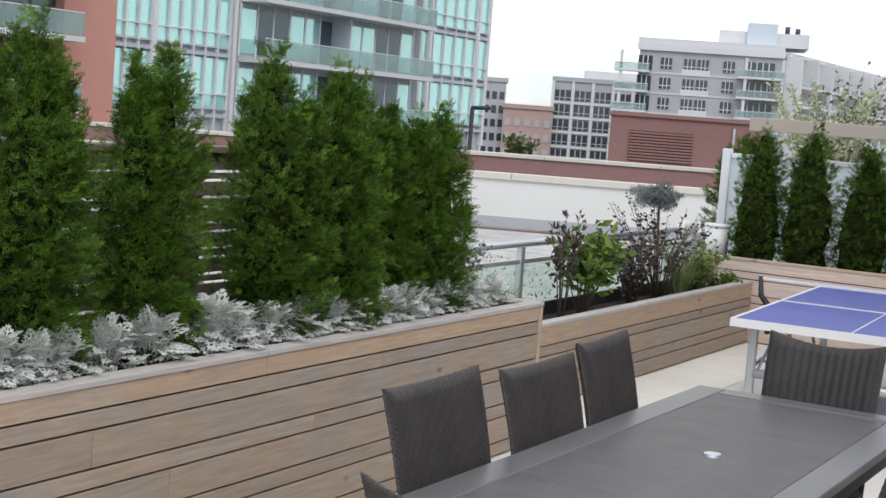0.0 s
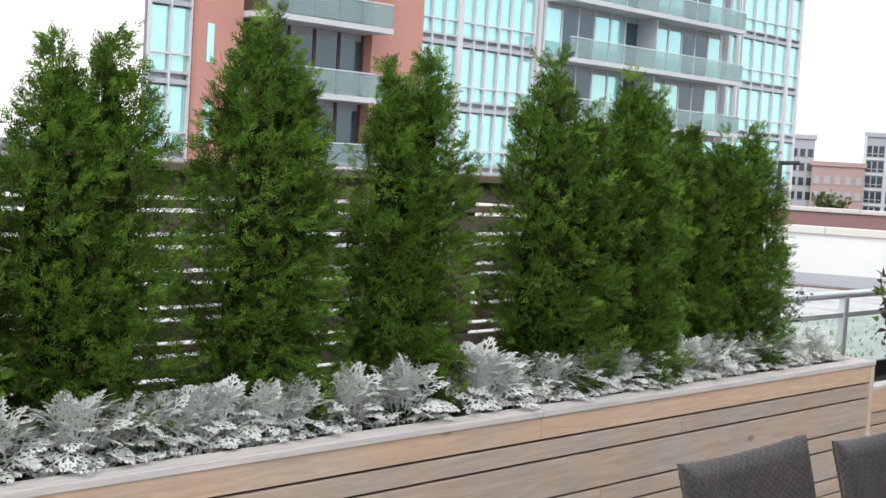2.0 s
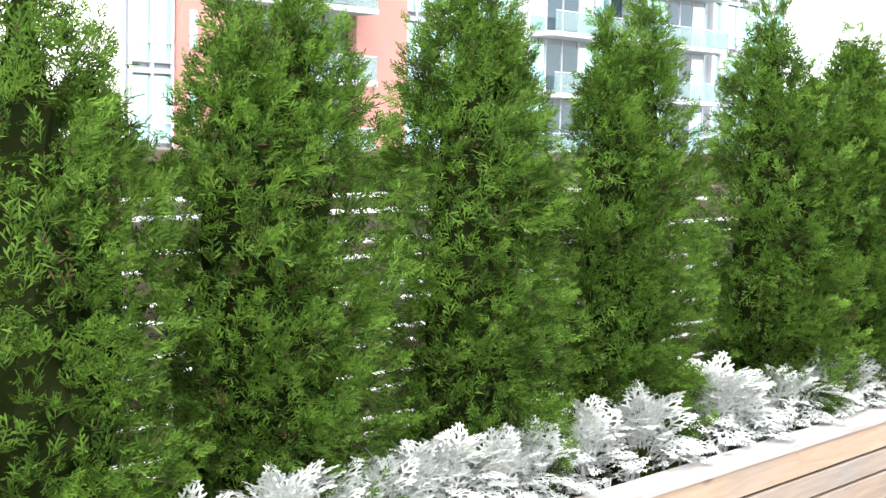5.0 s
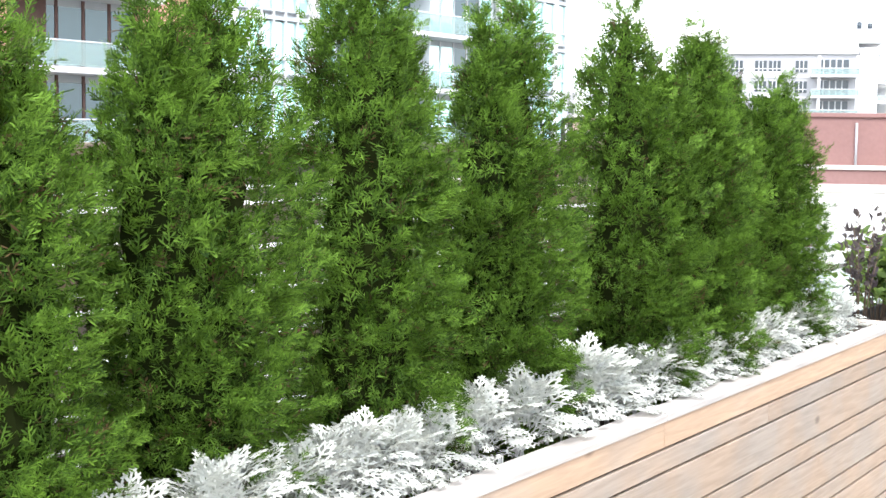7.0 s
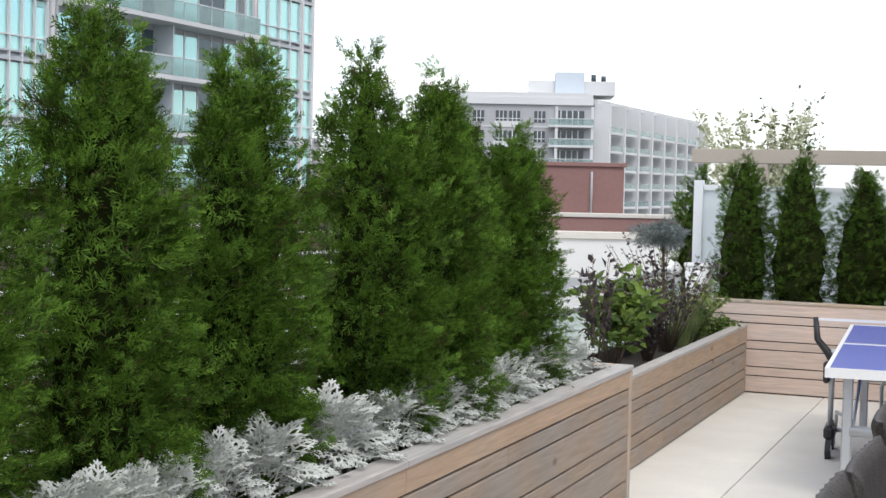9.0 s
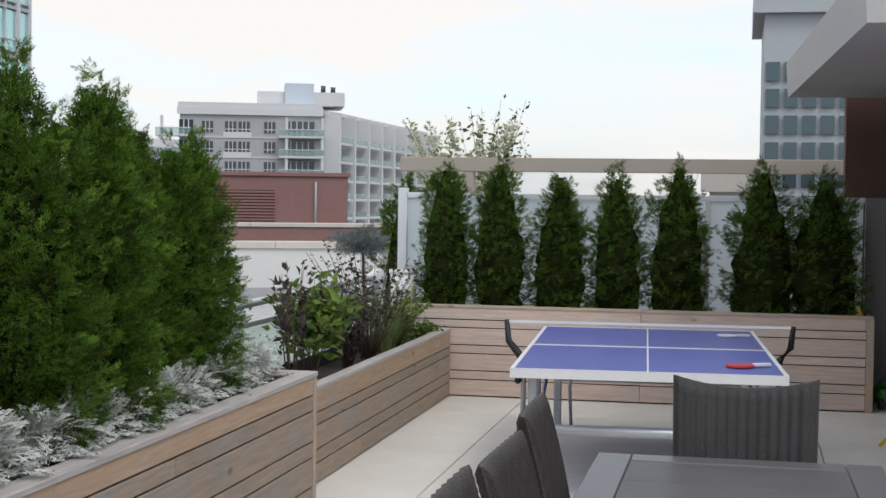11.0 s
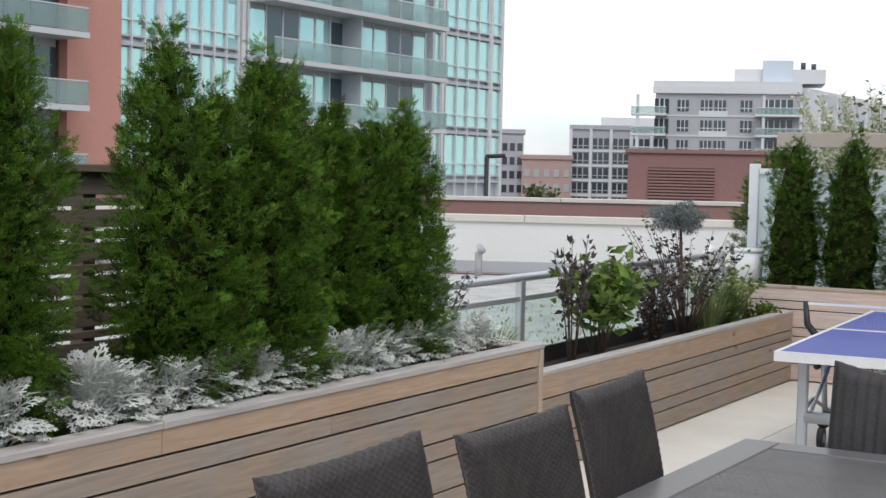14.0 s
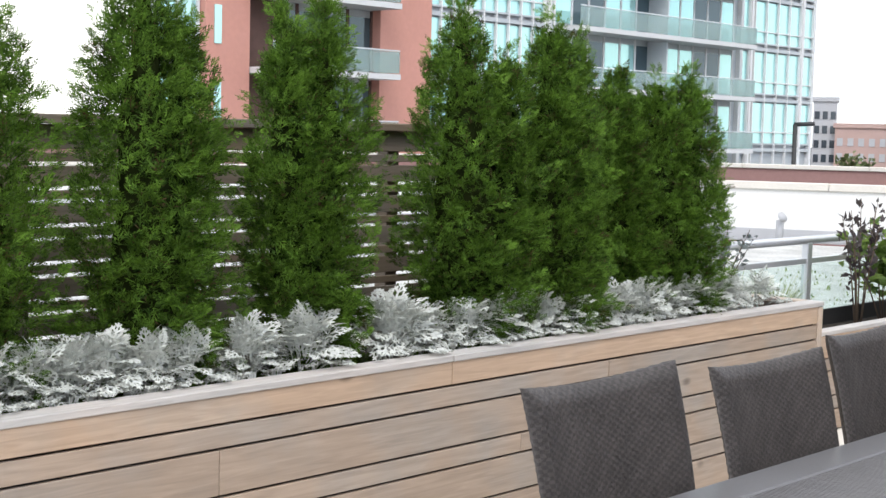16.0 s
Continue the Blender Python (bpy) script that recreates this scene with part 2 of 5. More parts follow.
M["rail_glass"] = glass_material("rail_glass", (0.72, 0.86, 0.82), 0.05, 0.10)
M["frosted"] = leaf_material("frosted", (0.86, 0.91, 0.93), (0.90, 0.94, 0.95), rough=0.3, through=0.82)
M["wicker"] = material("wicker", (0.036, 0.031, 0.029), 0.6, vary=0.4, scale=10, grain=90, bump=0.3, weave=0.24, random_by="island", spread=0.25)
M["wicker_pale"] = material("wicker_pale", (0.115, 0.10, 0.09), 0.6, vary=0.3, scale=10, grain=70, bump=0.2, weave=0.3, random_by="island", spread=0.25)
M["wicker_plain"] = material("wicker_plain", (0.032, 0.028, 0.027), 0.6, vary=0.4, scale=10, grain=90, bump=0.3)
M["table_edge"] = material("table_edge", (0.135, 0.133, 0.137), 0.36, vary=0.08, scale=3, grain=140, bump=0.03, stain=0.1)
M["table_slat"] = material("table_slat", (0.13, 0.125, 0.125), 0.4, vary=0.15, scale=5, grain=120, bump=0.05, random_by="island", spread=0.10)
M["tt_blue"] = material("tt_blue", (0.07, 0.095, 0.40), 0.42, vary=0.05, scale=2, grain=160, bump=0.02, stain=0.08, stain_colour=(0.25, 0.28, 0.5))
M["tt_white"] = material("tt_white", (0.80, 0.80, 0.80), 0.5, vary=0.04, bump=0.0)
M["tt_metal"] = material("tt_metal", (0.50, 0.52, 0.54), 0.4, metal=0.5, vary=0.06, bump=0.02)
M["black_plastic"] = material("black_plastic", (0.018, 0.018, 0.02), 0.45, vary=0.2, bump=0.05)
M["red_rubber"] = material("red_rubber", (0.55, 0.03, 0.04), 0.5, vary=0.1, bump=0.02)
M["brick_red"] = material("brick_red", (0.21, 0.095, 0.08), 0.85, vary=0.2, scale=9, grain=90, bump=0.3, random_by="piece", spread=0.22)
M["mortar"] = material("mortar", (0.42, 0.38, 0.35), 0.95, vary=0.15)
M["brick_far"] = material("brick_far", (0.275, 0.155, 0.14), 0.9, vary=0.10, scale=0.8, grain=9, bump=0.1, stain=0.25, stain_colour=(0.26, 0.13, 0.11))
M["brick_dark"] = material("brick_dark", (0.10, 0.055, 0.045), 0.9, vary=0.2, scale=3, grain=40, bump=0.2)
M["brick_tower"] = material("brick_tower", (0.55, 0.27, 0.215), 0.9, vary=0.06, scale=0.3, grain=5, bump=0.0)
M["stucco"] = material("stucco", (0.70, 0.69, 0.66), 0.9, vary=0.05, scale=0.6, grain=20, bump=0.15, stain=0.2, stain_colour=(0.55, 0.54, 0.51))
# far brick, paled by distance haze put into its colour
M["brick_haze"] = material("brick_haze", (0.46, 0.32, 0.28), 0.9, vary=0.06, scale=0.3, grain=5, bump=0.0)
# wall grey darkened to hold the overhang's shade
M["wall_dark"] = material("wall_dark", (0.21, 0.205, 0.20), 0.8, vary=0.08, scale=2, grain=40, bump=0.05)
M["panel_pale"] = material("panel_pale", (0.58, 0.64, 0.70), 0.6, vary=0.04, scale=0.3, grain=4, bump=0.0)
M["coping"] = material("coping", (0.60, 0.56, 0.50), 0.7, vary=0.08, scale=1.5, grain=30, bump=0.1)
M["gravel"] = material("gravel", (0.46, 0.46, 0.44), 0.95, vary=0.35, scale=2.5, grain=26, bump=0.8)
M["soffit"] = material("soffit", (0.50, 0.49, 0.48), 0.9, vary=0.05, scale=1.2, grain=60, bump=0.06)
M["slab"] = material("slab", (0.60, 0.60, 0.60), 0.85, vary=0.05, scale=0.5, grain=8, bump=0.05)
M["panel_grey"] = material("panel_grey", (0.43, 0.43, 0.44), 0.85, vary=0.06, scale=0.3, grain=4, bump=0.0)
M["panel_white"] = material("panel_white", (0.66, 0.66, 0.66), 0.8, vary=0.04, scale=0.3, grain=4, bump=0.0)
M["dark_gap"] = material("dark_gap", (0.05, 0.05, 0.055), 0.8)
M["tower_glass"] = glass_material("tower_glass", (0.44, 0.74, 0.73), 0.06, 1.0, metal=0.5)
M["tower_glass_dark"] = glass_material("tower_glass_dark", (0.08, 0.12, 0.14), 0.08, 1.0, metal=0.4)
M["spandrel"] = material("spandrel", (0.44, 0.47, 0.49), 0.5, vary=0.04, scale=0.3, grain=3, bump=0.0)
M["window_dark"] = glass_material("window_dark", (0.06, 0.075, 0.09), 0.08, 1.0, metal=0.3)
M["balcony_glass"] = glass_material("balcony_glass", (0.50, 0.64, 0.62), 0.08, 0.30)
M["beige_beam"] = material("beige_beam", (0.42, 0.37, 0.31), 0.8, vary=0.06, scale=2, grain=40, bump=0.05)
M["yellow"] = material("yellow", (0.72, 0.47, 0.02), 0.45, vary=0.1, bump=0.03)
M["green_paint"] = material("green_paint", (0.05, 0.25, 0.03), 0.45, vary=0.15, bump=0.05)
M["lens_glass"] = glass_material("lens_glass", (0.75, 0.78, 0.75), 0.1, 0.8)
M["window_glass"] = glass_material("window_glass", (0.10, 0.13, 0.13), 0.02, 0.75, metal=0.3)
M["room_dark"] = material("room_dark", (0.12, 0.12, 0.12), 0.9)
M["shrub_green"] = leaf_material("shrub_green", (0.04, 0.085, 0.018), (0.22, 0.32, 0.06))
M["shrub_purple"] = leaf_material("shrub_purple", (0.035, 0.025, 0.030), (0.10, 0.085, 0.075))
M["shrub_grey"] = leaf_material("shrub_grey", (0.10, 0.12, 0.115), (0.23, 0.26, 0.25), through=0.1)
M["grass_green"] = leaf_material("grass_green", (0.10, 0.15, 0.05), (0.33, 0.38, 0.16))
M["blossom"] = leaf_material("blossom", (0.22, 0.26, 0.10), (0.80, 0.80, 0.62))
M["lamp_dark"] = material("lamp_dark", (0.03, 0.03, 0.03), 0.6)
M["far_tree"] = leaf_material("far_tree", (0.05, 0.08, 0.03), (0.18, 0.20, 0.08), through=0.1)


# ---- mesh helpers ----
def mesh_from(name, verts, faces, mat, smooth=False):
    me = bpy.data.meshes.new(name)
    me.from_pydata([tuple(v) for v in verts], [], [tuple(f) for f in faces])
    me.materials.append(mat)
    if smooth:
        me.shade_smooth()
    me.update()
    return me


def add_box(bm, x0, x1, y0, y1, z0, z1, bevel=0.0):
    g = bmesh.ops.create_cube(bm, size=1.0)
    vs = g["verts"]
    for v in vs:
        v.co = Vector((x0 + (v.co.x + 0.5) * (x1 - x0), y0 + (v.co.y + 0.5) * (y1 - y0), z0 + (v.co.z + 0.5) * (z1 - z0)))
    if bevel:
        es = list({e for v in vs for e in v.link_edges})
        bmesh.ops.bevel(bm, geom=es, offset=bevel, segments=1, affect="EDGES", profile=0.5)
    return vs


def add_tube(bm, path, radius, sides=8, taper=1.0):
    """A round bar along a path of points."""
    rings = []
    pts = [Vector(p) for p in path]
    for k, p in enumerate(pts):
        d = (pts[min(k + 1, len(pts) - 1)] - pts[max(k - 1, 0)]).normalized()
        side = d.cross(Vector((0, 0, 1)) if abs(d.z) < 0.9 else Vector((1, 0, 0))).normalized()
        up = side.cross(d)
        r = radius * (1 + (taper - 1) * k / max(1, len(pts) - 1))
        rings.append([bm.verts.new(p + side * r * math.cos(a) + up * r * math.sin(a))
                      for a in [2 * math.pi * s / sides for s in range(sides)]])
    for a, b in zip(rings, rings[1:]):
        for s in range(sides):
            bm.faces.new((a[s], a[(s + 1) % sides], b[(s + 1) % sides], b[s]))
    bm.faces.new(rings[0][::-1])
    bm.faces.new(rings[-1])


def link_bm(name, bm, mat, smooth=False):
    me = bpy.data.meshes.new(name)
    bmesh.ops.recalc_face_normals(bm, faces=bm.faces)
    bm.to_mesh(me)
    bm.free()
    me.materials.append(mat)
    if smooth:
        me.shade_smooth()
    return me


def part(name, bm, mat, parent, label="", smooth=False):
    """Links a bmesh as one mesh object under a thing or a part."""
    ob = new(name, link_bm(name, bm, mat, smooth))
    ob.parent = parent
    return tagged(ob, label)


def box_part(name, parent, mat, x0, x1, y0, y1, z0, z1, bevel=0.0, label=""):
    bm = bmesh.new()
    add_box(bm, x0, x1, y0, y1, z0, z1, bevel)
    return part(name, bm, mat, parent, label)


def tube_part(name, parent, mat, path, radius, sides=8, label=""):
    bm = bmesh.new()
    add_tube(bm, path, radius, sides)
    return part(name, bm, mat, parent, label, True)


def thing(name, label, category, group="", m=None):
    ob = new(name)
    ob.empty_display_size = 0.1
    if m is not None:
        ob.matrix_basis = m
    return tagged(ob, label, category, group)


def structure(name, bm, mat, label, category):
    return tagged(new(name, link_bm(name, bm, mat)), label, category, kind="structure")


PIECE = {}


def piece(name, parent, mat, size, place, rz=0.0, bevel=0.004):
    """A bevelled block that shares its mesh with all blocks of the same size and material."""
    key = (name, mat.name, *[round(s, 3) for s in size])
    if key not in PIECE:
        bm = bmesh.new()
        x, y, z = [s / 2 for s in size]
        add_box(bm, -x, x, -y, y, -z, z, bevel)
        PIECE[key] = link_bm(name, bm, mat)
    ob = new(name, PIECE[key])
    ob.parent = parent
    ob.matrix_basis = pose(*place, 0, 0, rz)
    return ob


# ---- terrace floor ----
bm = bmesh.new()
add_box(bm, -1.25, 7.0, -12.0, 8.2, -0.30, -0.012)
floor = structure("floor", bm, M["joint"], "mortar bed under the pale concrete terrace slabs", "floor")

# ---- planters ----
GAP = 0.009


def planter_rows(top, gaps):
    """Boards from under the cap down to the floor, parted by narrow gaps at the given heights."""
    stops = [top + GAP / 2, *gaps, 0.012 - GAP / 2]
    return [(lo + GAP / 2, hi - GAP / 2) for hi, lo in zip(stops, stops[1:])]


def boards_along_y(parent, x, y0, y1, top, count, mat, cuts=()):
    for r, (za, zb) in enumerate(planter_rows(top, count)):
        stops = [y0, *[c + (0.0, 0.95, -1.05, 0.4, -0.6, 1.2, -0.3, 0.7)[r] for c in cuts], y1]
        for a, b in zip(stops, stops[1:]):
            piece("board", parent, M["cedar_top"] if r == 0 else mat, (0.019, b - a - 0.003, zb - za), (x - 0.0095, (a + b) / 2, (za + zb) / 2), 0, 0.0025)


def boards_along_x(parent, y, x0, x1, top, count, mat, cuts=()):
    stops = [x0, *cuts, x1]
    for r, (za, zb) in enumerate(planter_rows(top, count)):
        for a, b in zip(stops, stops[1:]):
            piece("board", parent, mat, (b - a - 0.003, 0.019, zb - za), ((a + b) / 2, y + 0.0095, (za + zb) / 2), 0, 0.0025)


TALL, LOW, BACK = 0.864, 0.587, 0.790
TALL_GAPS = (0.752, 0.676, 0.527, 0.450, 0.306, 0.229, 0.085)
LOW_GAPS = (0.430, 0.356, 0.210, 0.128)
BACK_GAPS = (0.665, 0.595, 0.447, 0.373, 0.225, 0.148)
tall = thing("planter", "long slatted cedar planter with grey weathered cap, holding cedars", "planter", "planters")
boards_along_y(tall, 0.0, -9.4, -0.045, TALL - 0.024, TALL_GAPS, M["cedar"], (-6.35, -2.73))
for a, b in ((-9.4, -6.35), (-6.35, -2.73), (-2.73, 0.006)):
    piece("cap", tall, M["cedar_cap"], (0.09, b - a - 0.004, 0.024), (-0.037, (a + b) / 2, TALL - 0.012), 0, 0.003)
piece("end_cap", tall, M["cedar_cap_x"], (0.80, 0.09, 0.024), (-0.485, -0.039, TALL - 0.012), 0, 0.003)
piece("corner_post", tall, M["cedar_post"], (0.026, 0.042, TALL - 0.03), (-0.008, -0.021, (TALL - 0.03) / 2 + 0.003), 0, 0.003)
for za, zb in planter_rows(TALL - 0.024, TALL_GAPS):
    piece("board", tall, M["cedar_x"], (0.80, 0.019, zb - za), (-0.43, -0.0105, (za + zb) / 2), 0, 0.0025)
box_part("backing", tall, M["dark_backing"], -0.86, -0.022, -9.4, -0.024, 0.01, 0.70)
box_part("soil", tall, M["soil"], -0.86, -0.03, -9.38, -0.03, 0.70, 0.765)

low = thing("planter", "lower slatted cedar planter with mixed shrubs and a black liner", "planter", "planters")
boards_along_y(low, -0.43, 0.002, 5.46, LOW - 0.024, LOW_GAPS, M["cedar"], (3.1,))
for a, b in ((0.002, 3.1), (3.1, 5.46)):
    piece("cap", low, M["cedar_cap"], (0.085, b - a - 0.003, 0.024), (-0.470, (a + b) / 2, LOW - 0.012), 0, 0.003)
box_part("backing", low, M["dark_backing"], -0.90, -0.452, 0.01, 5.46, 0.01, 0.44)
box_part("soil", low, M["soil"], -0.90, -0.515, 0.01, 5.46, 0.44, 0.50)
box_part("liner", low, M["liner"], -0.925, -0.902, 0.01, 5.46, 0.02, 0.60, 0.0, "black plastic liner")

back = thing("planter", "back slatted cedar planter holding a row of cedars", "planter", "planters")
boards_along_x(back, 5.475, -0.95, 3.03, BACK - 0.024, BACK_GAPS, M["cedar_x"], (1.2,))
for a, b in ((-1.0, 1.2), (1.2, 3.09)):
    piece("cap", back, M["cedar_cap_x"], (b - a - 0.003, 0.09, 0.024), ((a + b) / 2, 5.512, BACK - 0.012), 0, 0.003)
piece("corner_post", back, M["cedar_post"], (0.062, 0.024, BACK - 0.028), (3.062, 5.484, (BACK - 0.028) / 2 + 0.003), 0, 0.003)
for za, zb in planter_rows(BACK - 0.024, BACK_GAPS):
    piece("board", back, M["cedar"], (0.019, 0.64, zb - za), (3.082, 5.82, (za + zb) / 2), 0, 0.0025)
box_part("backing", back, M["dark_backing"], -1.0, 3.068, 5.497, 6.1, 0.01, 0.66)
box_part("soil", back, M["soil"], -1.0, 3.06, 5.56, 6.1, 0.66, 0.72)

# ---- slatted fence behind the cedars ----
fence = thing("fence", "grey-brown slatted timber fence with a flat cap", "fence")
FX = -0.93
piece("cap", fence, M["fence_wood"], (0.13, 8.6, 0.034), (FX, -5.1, 1.672), 0, 0.004)
piece("fascia", fence, M["fence_wood"], (0.03, 8.55, 0.085), (FX + 0.01, -5.1, 1.612), 0, 0.003)
z, k = 1.555, 0
while z > 0.30:
    h = (0.030, 0.070)[k % 2]
    piece("slat", fence, M["fence_wood"], (0.02, 8.5, h), (FX + 0.01, -5.1, z - h / 2), 0, 0.002)
    z -= h + 0.0145
    k += 1
for y in (-9.3, -7.5, -5.7, -3.9, -2.1, -0.86):
    piece("post", fence, M["fence_wood"], (0.07, 0.07, 1.66), (FX - 0.047, y, 0.825), 0, 0.004)

# ---- glass railing ----
railing = thing("railing", "aluminium railing with clear glass panels", "railing")
tube_part("top_rail", railing, M["aluminium"], [(-1.0, -0.75, 1.035), (-1.0, 5.35, 1.035)], 0.026, 10)
piece("mid_rail", railing, M["aluminium"], (0.03, 6.1, 0.035), (-1.0, 2.3, 0.905), 0, 0.004)
piece("bottom_rail", railing, M["aluminium"], (0.03, 6.1, 0.035), (-1.0, 2.3, 0.12), 0, 0.004)
for y in (-0.7, 1.67, 3.95, 5.3):
    piece("post", railing, M["aluminium"], (0.045, 0.06, 1.03), (-1.0, y, 0.505), 0, 0.005)
for a, b in ((-0.66, 1.63), (1.71, 3.91), (3.99, 5.26)):
    p = piece("glass_panel", railing, M["rail_glass"], (0.010, b - a, 0.74), (-1.0, (a + b) / 2, 0.512), 0, 0.0)
    p.visible_shadow = False

# ---- frosted screen behind the back planter ----
screen = thing("privacy_screen", "frosted glass privacy screen in pale aluminium frame", "screen")
SY = 6.18
piece("post", screen, M["white_frame"], (0.085, 0.07, 1.10), (-1.03, SY, 1.25), 0, 0.005)
for x in (0.35, 1.72):
    piece("post", screen, M["white_frame"], (0.05, 0.05, 1.70), (x, SY, 0.86), 0, 0.004)
piece("top_rail", screen, M["white_frame"], (4.03, 0.06, 0.05), (1.035, SY, 1.735), 0, 0.004)
for a, b in ((-0.985, 0.322), (0.378, 1.692), (1.748, 3.04)):
    piece("glass_panel", screen, M["frosted"], (b - a, 0.014, 1.63), ((a + b) / 2, SY, 0.893), 0, 0.0)
bm = bmesh.new()
add_box(bm, 3.06, 6.2, 6.15, 6.25, 0.0, 1.76)
structure("wall_screen", bm, M["wall_dark"], "grey rendered partition wall with shade in its colour", "wall")

# ---- building on the near side: overhang, pier, glazing ----
bm = bmesh.new()
vs = [(2.42, 7.3), (2.66, 1.5), (7.2, 1.5), (7.2, 7.3)]
lo = [bm.verts.new((x, y, 2.7)) for x, y in vs]
hi = [bm.verts.new((x - (0.0 if x > 5 else 0.02), y, 3.02)) for x, y in vs]
bm.faces.new(lo)
bm.faces.new(hi[::-1])
for k in range(len(vs)):
    j = (k + 1) % len(vs)
    bm.faces.new((lo[k], lo[j], hi[j], hi[k]))
structure("ceiling", bm, M["soffit"], "grey concrete balcony slab overhead", "ceiling")
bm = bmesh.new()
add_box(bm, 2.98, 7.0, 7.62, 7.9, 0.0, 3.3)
# brick_dark puts the deep shade beneath the slab into this wall's brown
structure("wall_brick_end", bm, M["brick_dark"], "dark brown brick wall, deep shade put in its colour", "wall")

pier = thing("brick_pier", "red brick pier with pale mortar joints", "pier")
PX0, PX1, PY0, PY1 = 3.34, 3.60, 2.66, 3.30
box_part("mortar_core", pier, M["mortar"], PX0 + 0.006, PX1, PY0 + 0.006, PY1, 0.0, 2.7)
BH = 0.0675
for c in range(40):
    zc = 0.035 + c * BH
    off = 0.1 if c % 2 else 0.0
    for x in ([PX0 + 0.0575, PX0 + 0.172] if off else [PX0 + 0.1]):
        w = 0.105 if off else 0.19
        piece("brick", pier, M["brick_red"], (w, 0.05, 0.057), (x, PY0 + 0.024, zc), 0, 0.002)
    y = PY0 + 0.055 + (0.055 if off else 0.1)
    while y < PY1 - 0.05:
        piece("brick", pier, M["brick_red"], (0.05, 0.2, 0.057), (PX0 + 0.024, y + 0.02, zc), 0, 0.002)
        y += 0.21
# glazed wall running towards the camera's side
glazing = thing("window_wall", "pale aluminium window wall with an open awning pane", "window wall")
GX = 3.45
for y in (2.60, 1.75, 0.85, 0.15):
    piece("mullion", glazing, M["white_frame"], (0.09, 0.065, 2.68), (GX, y, 1.345), 0, 0.004)
for zz, hh in ((0.05, 0.09), (0.62, 0.06), (2.02, 0.06), (2.655, 0.08)):
    piece("transom", glazing, M["white_frame"], (0.08, 2.45, hh), (GX + 0.003, 1.375, zz), 0, 0.003)
for a, b in ((1.75, 2.60), (0.85, 1.75), (0.15, 0.85)):
    for za, zb in ((0.10, 0.585), (0.655, 1.985), (2.055, 2.61)):
        if (a, za) == (0.85, 0.655):
            continue
        piece("pane", glazing, M["window_glass"], (0.012, b - a - 0.07, zb - za), (GX + 0.01, (a + b) / 2, (za + zb) / 2), 0, 0.0)
sash = thing("awning_sash", "white window sash hanging open outwards", "window", m=pose(GX - 0.045, 1.30, 1.98, 0, 3, 0))
for name, size, place in (("stile", (0.05, 0.05, 1.32), (0, -0.37, -0.66)), ("stile", (0.05, 0.05, 1.32), (0, 0.37, -0.66)),
                          ("rail", (0.05, 0.69, 0.05), (0, 0, -0.03)), ("rail", (0.05, 0.69, 0.05), (0, 0, -1.295))):
    piece(name, sash, M["white_frame"], size, place, 0, 0.004)
piece("pane", sash, M["window_glass"], (0.012, 0.69, 1.22), (0, 0, -0.66), 0, 0.0)
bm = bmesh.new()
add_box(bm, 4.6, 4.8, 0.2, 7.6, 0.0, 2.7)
# room_dark paints the dimness of the room onto this wall
structure("wall_room", bm, M["room_dark"], "interior wall behind the windows, dimness put in its colour", "wall")
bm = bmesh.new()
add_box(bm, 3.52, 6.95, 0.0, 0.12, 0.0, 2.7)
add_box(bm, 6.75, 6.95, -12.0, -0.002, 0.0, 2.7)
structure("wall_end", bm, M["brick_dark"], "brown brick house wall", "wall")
# siren housing on the pier, not a light source
siren = thing("wall_lamp", "white siren box on the brick pier", "lamp")
box_part("base", siren, M["white_plastic"], PX0 - 0.03, PX0 - 0.001, 2.70, 2.84, 1.98, 2.16, 0.008)
box_part("cover", siren, M["white_plastic"], PX0 - 0.10, PX0 - 0.03, 2.715, 2.825, 2.0, 2.15, 0.02)


# ---- foliage ----
def mesh_quads(name, verts, quads, mat):
    me = bpy.data.meshes.new(name)
    verts = np.ascontiguousarray(verts, dtype=np.float32)
    quads = np.ascontiguousarray(quads, dtype=np.int32)
    me.vertices.add(len(verts))
    me.vertices.foreach_set("co", verts.ravel())
    me.loops.add(quads.size)
    me.loops.foreach_set("vertex_index", quads.ravel())
    me.polygons.add(len(quads))
    me.polygons.foreach_set("loop_start", np.arange(0, quads.size, 4, dtype=np.int32))
    me.polygons.foreach_set("loop_total", np.full(len(quads), 4, dtype=np.int32))
    me.materials.append(mat)
    me.update(calc_edges=True)
    return me


